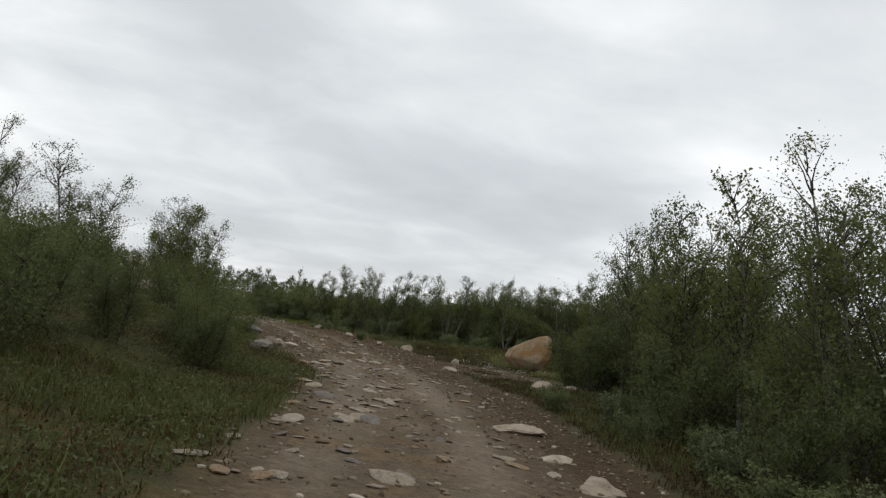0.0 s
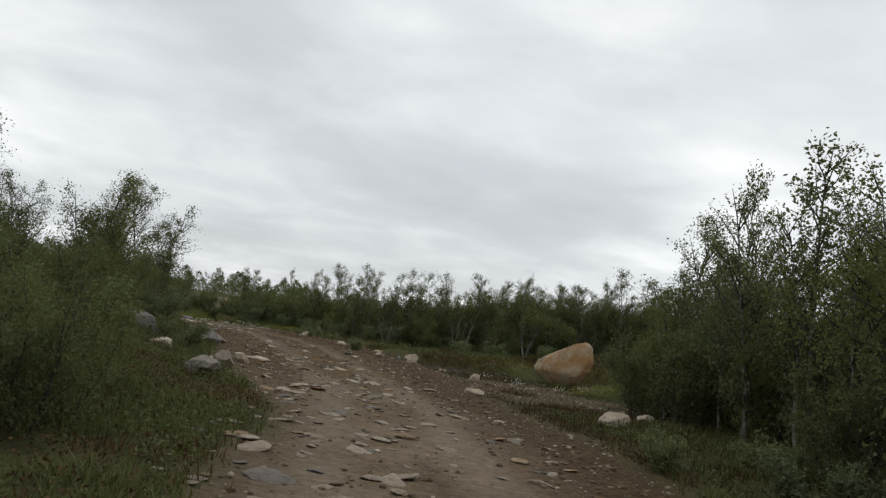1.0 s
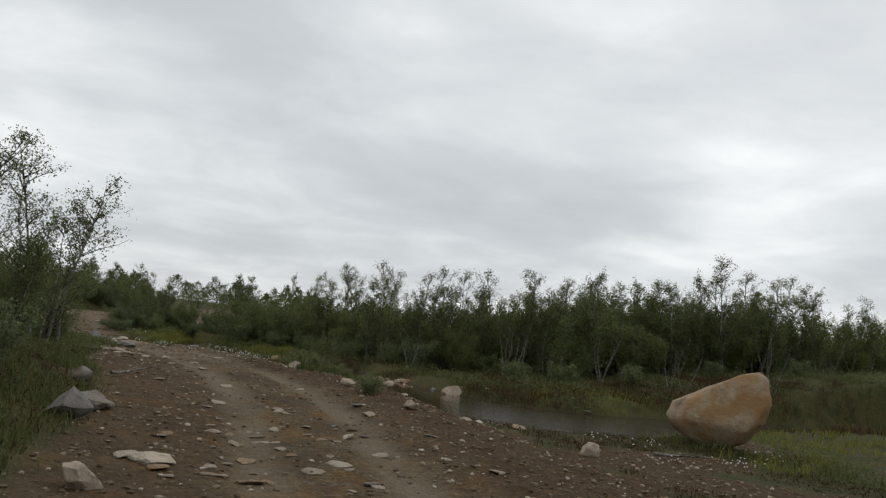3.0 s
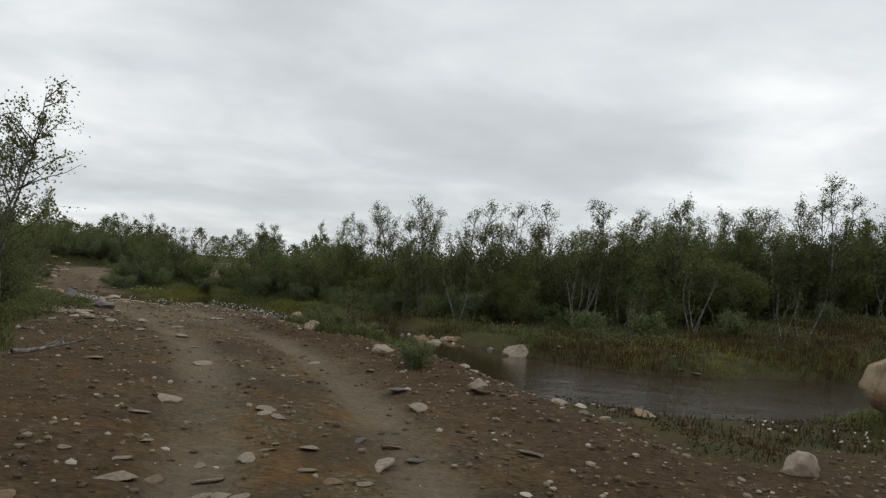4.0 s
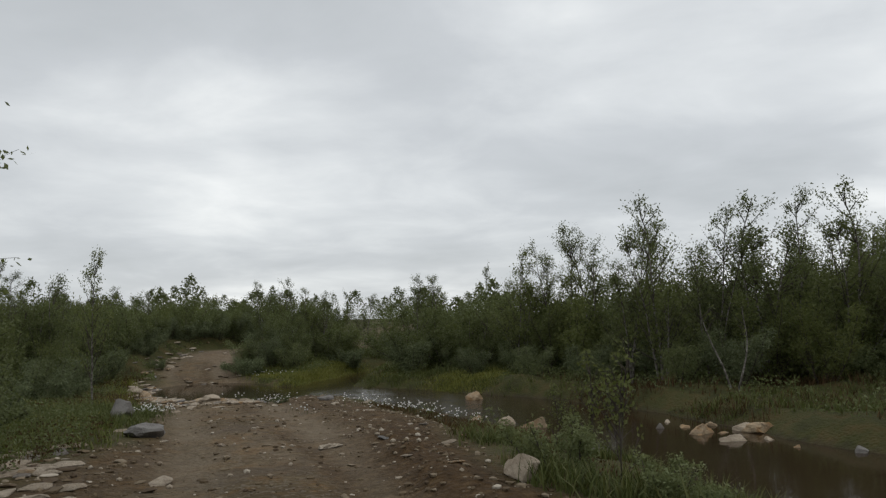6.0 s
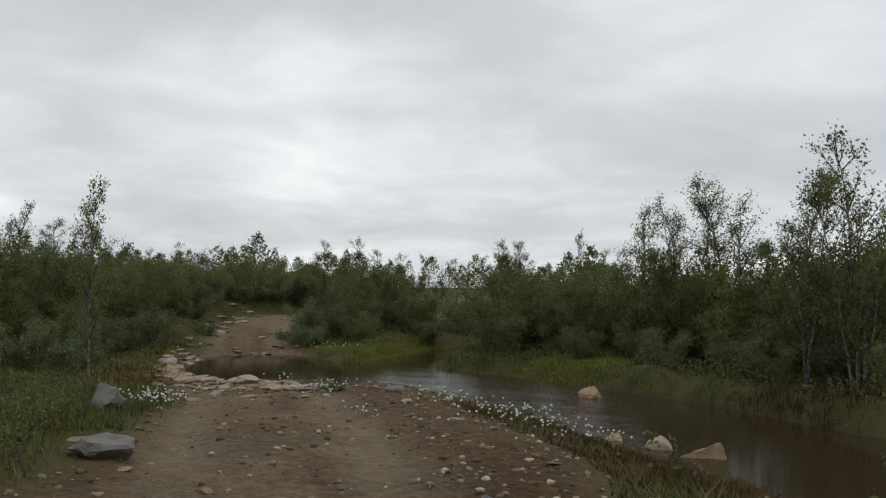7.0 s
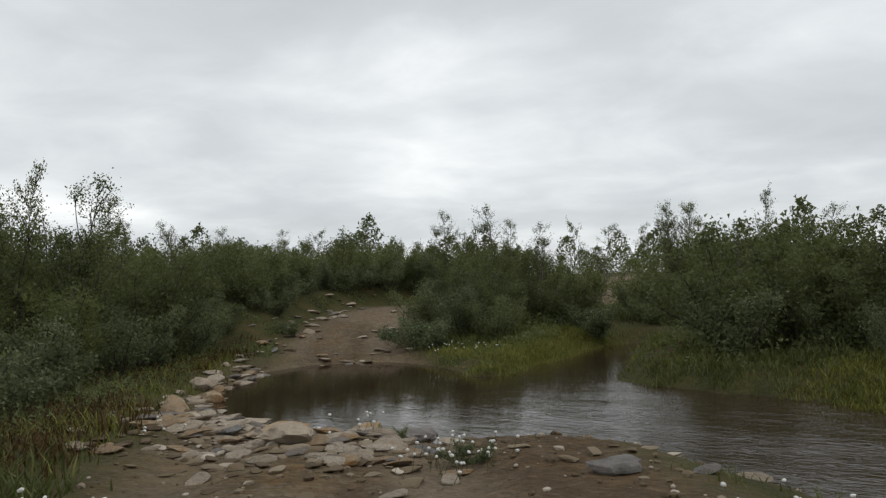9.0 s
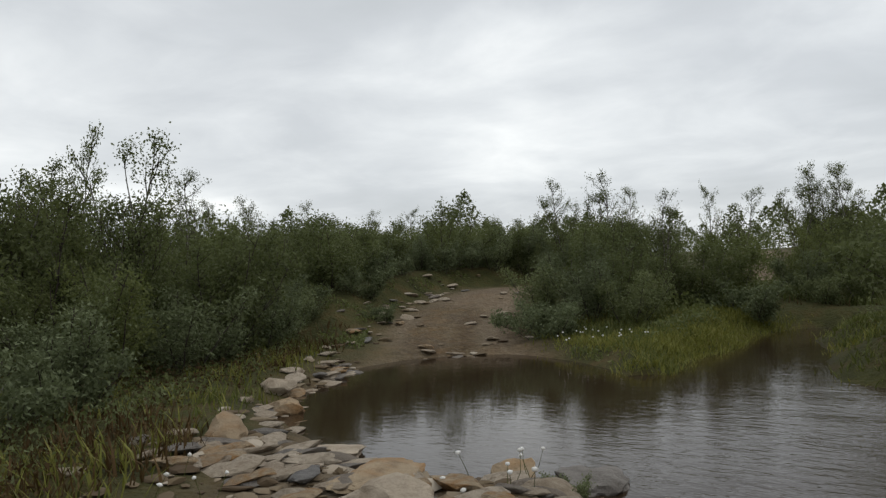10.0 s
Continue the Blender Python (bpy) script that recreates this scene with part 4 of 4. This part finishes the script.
def outside(x, y):
    r = np.hypot(x + 8, y - 22)
    d, _ = along(x, y, ROAD_L)
    inner = (x > -42) & (x < 30) & (y > -12) & (y < 52) & ~((y > 47) & (x > -16)) & ~(x < -40)
    return ~inner & (r < 150) & (np.abs(d) > 3.5) & (rng_keep(r))


def rng_keep(r):
    return np.random.default_rng(5).random(r.shape) < np.clip(1.6 - r / 95, 0.12, 1)


far_woods("far_woods", 9, 1200, outside, "low birch woods reaching away over the flat tundra")

# ---- grass and flowers ----


def grass(name, seed, n, box, mat, tall, test, label, wide=0.007, clump=0.10):
    """Blades in loose tufts over a stretch of the plan."""
    rng = np.random.default_rng(seed)
    m = max(1, n // 9)
    cx, cy = rng.uniform(box[0], box[1], m * 6), rng.uniform(box[2], box[3], m * 6)
    _, road, _, _, wet, d, s = land(cx, cy)
    patch = fractal(cx, cy, 0.55, 3, seed)
    keep = test(cx, cy, d, s) & (road < 0.35) & (s > 0.05) & (patch > rng.uniform(0.38, 0.62, len(cx)))
    cx, cy = cx[keep][:m], cy[keep][:m]
    x = np.repeat(cx, 9) + rng.normal(0, clump, len(cx) * 9)
    y = np.repeat(cy, 9) + rng.normal(0, clump, len(cx) * 9)
    z = land(x, y)[0] - 0.02
    h = rng.uniform(tall[0], tall[1], len(x)) * np.repeat(rng.uniform(0.6, 1.2, len(cx)), 9)
    a, lean = rng.uniform(0, 2 * math.pi, len(x)), rng.uniform(0.1, 0.7, len(x))
    side = np.stack([np.cos(a), np.sin(a), 0 * a], -1) * wide * rng.uniform(0.6, 1.3, len(x))[:, None]
    way = np.stack([-np.sin(a) * lean, np.cos(a) * lean, 1 + 0 * a], -1) * h[:, None]
    root = np.stack([x, y, z], -1)
    mid = root + way * 0.5
    tip = root + way * np.array([1.5, 1.5, 0.92])
    v = np.stack([root - side, root + side, mid + side * 0.7, mid - side * 0.7, tip], 1).reshape(-1, 3)
    b = np.arange(len(x))[:, None] * 5
    f = np.vstack([b + [0, 1, 2], b + [0, 2, 3], b + [3, 2, 4]])
    return tagged(new(name, mesh_of(name, v, f, mat, False)), label, "grass", kind="stuff")


grass("grass", 1, 24000, (-9, 0.4, -10, 24), GRASS, (0.10, 0.26), lambda x, y, d, s: (d < -1.3) & (d > -6), "tufts of green grass and herbs on the stony bank")
grass("heath", 2, 16000, (-9, 0.4, -10, 24), HEATH, (0.06, 0.16), lambda x, y, d, s: (d < -1.2) & (d > -5), "rust-brown heath and dry grass on the bank", 0.008)
grass("grass", 3, 12000, (1.5, 12, -10, 22), GRASS, (0.10, 0.32), lambda x, y, d, s: (d > 3.0) & (d < 9) & ((y < 8) | (d > 6.5)), "damp green grass beside the track")
grass("heath", 4, 14000, (0, 9, -10, 22), HEATH, (0.05, 0.15), lambda x, y, d, s: (d > 1.7) & (d < 6), "rust-brown heath and dry grass by the track", 0.008)
grass("grass", 5, 22000, (-14, 18, 24, 36), GRASS, (0.09, 0.22), lambda x, y, d, s: (s > 0.1) & (s < 6) & (d > 4), "tall green grass on the far bank", 0.010)
grass("heath", 6, 20000, (-8, 12, 23, 34), HEATH, (0.12, 0.30), lambda x, y, d, s: (s > 0.05) & (s < 4.5) & (d > 5), "dry brown sedge at the stream's edge", 0.008)
grass("sedge", 7, 34000, (-18, -8.5, 33, 40), SEDGE, (0.06, 0.14), lambda x, y, d, s: (s > 0.05) & (s < 2.4) & (d > 1.3), "bright yellow-green sedge along the pool", 0.008, 0.16)
grass("grass", 8, 15000, (-22, -10, 19, 34), GRASS, (0.08, 0.2), lambda x, y, d, s: (d < -1.7) & (d > -7) & (s > 0.3), "long green grass on the bank above the pool", 0.008)
grass("sedge", 9, 1500, (-22, -11, 24, 34), SEDGE, (0.08, 0.2), lambda x, y, d, s: (d < -1.8) & (d > -4.5) & (s > 0.4), "pale yellow grass tufts above the pool", 0.008)
grass("grass", 10, 12000, (-6.5, -1.5, 18, 24.8), GRASS, (0.10, 0.30), lambda x, y, d, s: (d > 1.8) & (s > 0.1), "green grass and horsetail between track and stream", 0.008)
grass("grass", 15, 3000, (-11, -4, 24, 30), GRASS, (0.04, 0.11), lambda x, y, d, s: (d > 1.9) & (s > 0.1), "short green grass on the low shore", 0.006)
grass("heath", 11, 9000, (-12, -3, 18, 30), HEATH, (0.04, 0.11), lambda x, y, d, s: (d > 1.6) & (s > 0.1), "dry brown grass between track and stream", 0.008)
grass("sedge", 12, 5000, (1, 14, 15, 28), SEDGE, (0.10, 0.26), lambda x, y, d, s: ((d > 7) | (y > 23)) & (s > 0.1) & (s < 4), "bright green sedge on the boggy meadow", 0.008)

grass("grass", 21, 5000, (-14.5, -11.2, 24.6, 28.8), GRASS, (0.08, 0.22), lambda x, y, d, s: (d < -0.9) & (d > -4) & (s > 0.2), "bright green grass round the cotton grass", 0.008)
grass("heath", 22, 9000, (-10.5, -5.5, 25.2, 29.6), HEATH, (0.05, 0.14), lambda x, y, d, s: (d > 1.9) & (s > 0.05), "rust-brown grass on the low shore", 0.007)
grass("grass", 13, 16000, (-17, -5, 33, 42), GRASS, (0.12, 0.30), lambda x, y, d, s: (s > 1.2) & (d > 2), "green grass among the shrubs beyond the pool", 0.009)
grass("sedge", 18, 3500, (-20, -12, 26, 36), SEDGE, (0.08, 0.22), lambda x, y, d, s: (d < -1.5) & (s > 0.1) & (s < 3), "pale yellow-green grass along the shore of the pool", 0.008)
grass("heath", 16, 4000, (-20, -12, 26, 36), HEATH, (0.08, 0.22), lambda x, y, d, s: (d < -1.5) & (s > 0.1) & (s < 3), "dry brown grass along the pool's shore", 0.008)
grass("grass", 17, 9000, (-15.5, -10.5, 34, 40), GRASS, (0.06, 0.15), lambda x, y, d, s: (s > 0.2) & (d > 2.2), "green grass beside the inlet", 0.009)
grass("heath", 14, 9000, (-17, 10, 27, 42), HEATH, (0.06, 0.2), lambda x, y, d, s: (s > 0.8) & (d > 2), "brown heath among the shrubs beyond the stream", 0.010)


def undergrowth(name, seed, n, box, mat, test, label, tall=0.16, leaf=0.030):
    """Low creeping leaves that cover the ground in uneven cushions."""
    rng = np.random.default_rng(seed)
    x, y = rng.uniform(box[0], box[1], n * 4), rng.uniform(box[2], box[3], n * 4)
    z, road, _, _, _, d, s = land(x, y)
    patch = fractal(x, y, 0.8, 4, seed + 3)
    keep = test(x, y, d, s) & (road < 0.3) & (s > 0.15) & (patch > 0.42)
    x, y, z, patch = x[keep][:n], y[keep][:n], z[keep][:n], patch[keep][:n]
    up = rng.random(len(x)) * tall * smooth(0.40, 0.62, patch)
    v, f = leaves_at(rng, np.stack([x, y, z + 0.01 + up], -1), leaf, 0.01, 3)
    return tagged(new(name, mesh_of(name, v, f, mat, False)), label, "undergrowth", kind="stuff")


undergrowth("undergrowth", 1, 44000, (-10, 0.6, -10, 22), LEAF, lambda x, y, d, s: (d < -1.4) & (d > -7.5), "low green dwarf birch and crowberry on the bank", 0.22)
undergrowth("undergrowth", 2, 26000, (-10, 0.6, -10, 24), HEATH, lambda x, y, d, s: (d < -1.3) & (d > -7), "rusty crowberry and heather on the bank", 0.14)
undergrowth("undergrowth", 3, 36000, (1.5, 13, -10, 26), LEAF, lambda x, y, d, s: (d > 3.3) & (d < 12) & ((y < 8) | ((d > 7.5) & (y < 27))), "low green herbs on the damp ground", 0.16)
undergrowth("undergrowth", 4, 40000, (-1, 12, -10, 24), HEATH, lambda x, y, d, s: (d > 1.8) & (d < 10), "rusty moss and heather on the peaty ground", 0.10)
undergrowth("undergrowth", 5, 44000, (-22, -9, 18, 34), LEAF, lambda x, y, d, s: (d < -2.0) & (s > 0.5), "low dark green herbs above the pool", 0.22)
undergrowth("undergrowth", 7, 30000, (-22, -9, 18, 34), HEATH, lambda x, y, d, s: (d < -1.8) & (s > 0.4), "rusty moss and crowberry above the pool", 0.12)
undergrowth("undergrowth", 8, 16000, (-25, -15, 34, 45), LEAF, lambda x, y, d, s: (np.abs(d) > 1.15) & (np.abs(d) < 4.5) & (s > 0.3), "low green shrubs on the banks of the climbing track", 0.34, 0.045)
undergrowth("undergrowth", 6, 40000, (-18, 20, 26, 40), LEAF, lambda x, y, d, s: (s > 0.6) & (d > 3), "low green scrub between grass and birches", 0.30, 0.05)


def cotton_clump(seed, heads):
    """A tuft of cotton grass: thin stems that each bear a white woolly head."""
    rng = np.random.default_rng(seed)
    top = new("cotton_grass")
    V, F, base, HV, HF, hb = [], [], 0, [], [], 0
    bm = bmesh.new()
    bmesh.ops.create_icosphere(bm, subdivisions=1, radius=1.0)
    bv = np.array([v.co[:] for v in bm.verts])
    bf = np.array([[v.index for v in f.verts] for f in bm.faces])
    bm.free()
    for _ in range(heads):
        p = np.array([rng.normal(0, 0.16), rng.normal(0, 0.16), -0.03])
        q = p + (rng.normal(0, 0.05), rng.normal(0, 0.05), rng.uniform(0.10, 0.22))
        v, f = tube(np.array([p, (p + q) / 2 + rng.normal(0, 0.008, 3), q]), [0.0025, 0.002, 0.0015], 3)
        V.append(v), F.append(f + base)
        base += len(v)
        HV.append(q + bv * rng.uniform(0.010, 0.016) * (1 + rng.normal(0, 0.15, (len(bv), 1))) * (1, 1, 0.85)), HF.append(bf + hb)
        hb += len(bv)
    child("stem", mesh_of("stem", np.vstack(V), np.vstack(F), GRASS), top)
    child("flower_head", mesh_of("flower_head", np.vstack(HV), np.vstack(HF), COTTON), top, "white woolly flower heads")
    return tagged(top, "white-headed cotton grass tuft on damp ground", "flower", "cotton grass")


CLUMPS = [cotton_clump(40 + k, 5 + 2 * k) for k in range(4)]
SPOTS = [(-12.35, 26.5, 0.13, 4), (-12.2, 26.3, 0.12, 2), (-8.9, 28.0, 0.5, 3), (-8.3, 27.6, 0.5, 6), (-7.7, 27.6, 0.4, 6), (-9.2, 28.4, 0.4, 3), (-11.4, 29.15, 0.15, 4), (-12.55, 26.75, 0.14, 4), (-11.7, 28.9, 0.2, 2), (-13.05, 29.85, 0.05, 1), (-15.9, 35.5, 0.3, 3),
         (3.2, 16.2, 0.9, 3), (4.4, 16.8, 0.8, 3), (-14.1, 28.6, 0.15, 1), (-7.5, 27.9, 0.3, 3)]
random.seed(23)
for x, y, spread, n in SPOTS:
    for _ in range(n):
        px, py = x + random.gauss(0, spread), y + random.gauss(0, spread)
        if height(px, py) < WATER_Z + 0.04:
            continue
        copy_thing(random.choice(CLUMPS), pose(px, py, height(px, py), 0, 0, random.uniform(0, 360)))
for top in CLUMPS:
    for o in list(top.children_recursive) + [top]:
        bpy.data.objects.remove(o)

# ---- stones of the track and the shores ----
random.seed(31)
STONES = [rock_mesh("stone", (STONE, STONE, OCHRE, GREY, STONE)[k % 5], 200 + k, (1.25, 0.8, 0.5), 2, 0.07, 0.0, True) for k in range(12)]


def stone(x, y, wide, sink=0.3, flat=1.0):
    ob = child("stone", random.choice(STONES), ground)
    z = height(x, y) + wide * 0.42 * flat * (0.5 - sink)
    ob.matrix_basis = pose(x, y, z, random.uniform(-9, 9), random.uniform(-9, 9), random.uniform(0, 360)) @ Matrix.Diagonal((wide, wide, wide * flat, 1))
    return ob


def scatter(n, y0, y1, across, lo, hi, flat=0.46, sink=0.26):
    """Stones sunk in the roadway between two places along it; across: how far from its middle."""
    line = ROAD_L[(ROAD_L[:, 1] > y0) & (ROAD_L[:, 1] < y1)]
    for _ in range(n):
        i = random.randrange(len(line) - 1)
        k = random.random()
        p, t = line[i] * (1 - k) + line[i + 1] * k, line[i + 1] - line[i]
        t = t / math.hypot(t[0], t[1])
        a = random.uniform(*across)
        x, y, wide = p[0] + t[1] * a, p[1] - t[0] * a, lo + (hi - lo) * random.random() ** 2.2
        if wide < 0.13:
            SHINGLE.append((x, y, wide, random.uniform(0, 6.28)))
        else:
            stone(x, y, wide, sink, flat)


SHINGLE = []
scatter(80, -9, 9, (-1.7, 0.2), 0.12, 0.42)
scatter(26, -9, 9, (0.2, 2.1), 0.09, 0.34)
scatter(150, -9, 15, (-2.0, 0.5), 0.13, 0.34, 0.34, 0.3)
scatter(50, -6, 10, (0.4, 2.2), 0.13, 0.34, 0.34, 0.3)
scatter(50, 7, 17, (-2.8, 2.3), 0.08, 0.36)
scatter(40, 16, 24, (-3.0, 2.3), 0.08, 0.34)
scatter(36, 23, 29, (-2.2, 2.6), 0.06, 0.26)
scatter(18, 35, 42, (-1.7, -0.6), 0.08, 0.24, 0.8, 0.35)
scatter(12, 35, 42, (0.4, 1.4), 0.08, 0.26, 0.8, 0.35)


def shore(n, a, b, spread, lo, hi):
    for _ in range(n):
        k = random.random()
        x, y = a[0] + (b[0] - a[0]) * k + random.gauss(0, spread), a[1] + (b[1] - a[1]) * k + random.gauss(0, spread)
        wide = lo + (hi - lo) * random.random() ** 1.7
        if wide < 0.20:
            SHINGLE.append((x, y, wide, random.uniform(0, 6.28)))
        else:
            stone(x, y, wide, 0.3, 0.55)


shore(210, (-15.3, 29.5), (-12.2, 29.55), 0.24, 0.07, 0.36)
shore(110, (-15.4, 29.9), (-18.3, 33.6), 0.2, 0.08, 0.38)
shore(190, (-14.6, 28.8), (-11.8, 28.85), 0.36, 0.05, 0.26)
shore(16, (-18.7, 33.8), (-19.6, 36.0), 0.25, 0.10, 0.36)
shore(14, (-17.9, 34.6), (-16.9, 35.9), 0.2, 0.12, 0.36)
shore(14, (-12.0, 29.8), (-9.4, 29.4), 0.3, 0.08, 0.26)
shore(12, (-8.6, 28.6), (-4.0, 25.4), 0.35, 0.1, 0.3)
shore(16, (-2.6, 25.8), (2.6, 25.0), 0.25, 0.08, 0.26)
shore(16, (-2.6, 20.8), (0.6, 17.8), 0.35, 0.10, 0.32)
shore(34, (-2.3, 20.2), (1.3, 16.6), 0.3, 0.10, 0.38)
shore(90, (-10.6, 22.4), (-8.5, 20.9), 0.35, 0.06, 0.34)
shore(44, (-20.2, 36.0), (-21.4, 39.6), 0.22, 0.10, 0.36)


def shingle():
    """The small stones of the shores, in one piece."""
    kinds = [(np.array([v.co[:] for v in me.vertices]), np.array([q.vertices[:] for q in me.polygons])) for me in STONES]
    V, F = [], []
    for k, (x, y, wide, a) in enumerate(SHINGLE):
        c, t = math.cos(a), math.sin(a)
        bv, bf = kinds[k % len(kinds)]
        v = bv * wide * (1, 1, 0.6)
        V.append(np.stack([v[:, 0] * c - v[:, 1] * t + x, v[:, 0] * t + v[:, 1] * c + y, v[:, 2] + height(x, y) + wide * 0.08], -1))
        F.append(bf + k * len(bv))
    ob = tagged(child("shingle", mesh_of("shingle", np.vstack(V), np.vstack(F), PEBBLE, False), ground, "small pale stones along the shore"), kind="stuff")
    return ob


shingle()


def pebbles(name, seed, n, label):
    """Small gravel all over the roadway and the bare shores."""
    rng = np.random.default_rng(seed)
    bm = bmesh.new()
    bmesh.ops.create_icosphere(bm, subdivisions=1, radius=0.5)
    bv = np.array([v.co[:] for v in bm.verts])
    bf = np.array([[v.index for v in f.verts] for f in bm.faces])
    bm.free()
    x, y = rng.uniform(-20, 6, n * 9), rng.uniform(-10, 33, n * 9)
    z, road, track, verge, wet, d, s = land(x, y)
    keep = (road > 0.4) & (rng.random(len(x)) < 0.35 + 0.65 * verge - 0.25 * track)
    x, y, z = x[keep][:n], y[keep][:n], z[keep][:n]
    size = 0.02 + 0.07 * rng.random(len(x)) ** 3
    a = rng.uniform(0, 2 * math.pi, len(x))
    v = bv[None] * (1 + rng.normal(0, 0.16, (len(x), len(bv), 1))) * np.array([1, 0.75, 0.55]) * size[:, None, None]
    v = np.stack([v[..., 0] * np.cos(a)[:, None] - v[..., 1] * np.sin(a)[:, None], v[..., 0] * np.sin(a)[:, None] + v[..., 1] * np.cos(a)[:, None], v[..., 2]], -1)
    v = v + np.stack([x, y, z + size * 0.08], -1)[:, None]
    f = bf[None] + (np.arange(len(x)) * len(bv))[:, None, None]
    return tagged(new(name, mesh_of(name, v.reshape(-1, 3), f.reshape(-1, 3), PEBBLE, False)), label, "gravel", kind="stuff")


pebbles("gravel", 3, 12000, "brown and grey gravel on the track")

# a fallen branch by the boulder, and twigs on the left bank
def fallen_branch(seed, x, y, length, turn, label):
    rng = np.random.default_rng(seed)
    main = limb(rng, (0, 0, 0.04), (1, 0, 0.02), length, 0.06, 7)
    V, F, base = [], [], 0
    for pts, r in [(main, 0.03)] + [(limb(rng, main[k], (1, rng.normal(0, 1), 0.5), length * 0.3, 0.1, 3), 0.012) for k in (2, 3, 4, 5)]:
        v, f = tube(pts, np.linspace(r, 0.004, len(pts)), 6)
        V.append(v), F.append(f + base)
        base += len(v)
    ob = new("fallen_branch", mesh_of("fallen_branch", np.vstack(V), np.vstack(F), BARK))
    ob.matrix_world = pose(x, y, height(x, y) + 0.03, 0, 0, turn)
    return tagged(ob, label, "branch")


fallen_branch(1, 2.6, 15.9, 0.9, -25, "weathered pale branch lying on the boggy grass")
fallen_branch(2, -6.4, 15.6, 1.2, 70, "dead grey branch lying on the stony bank")
fallen_branch(3, -11.2, 31.6, 0.8, 20, "bare stick lying in the shallow water")
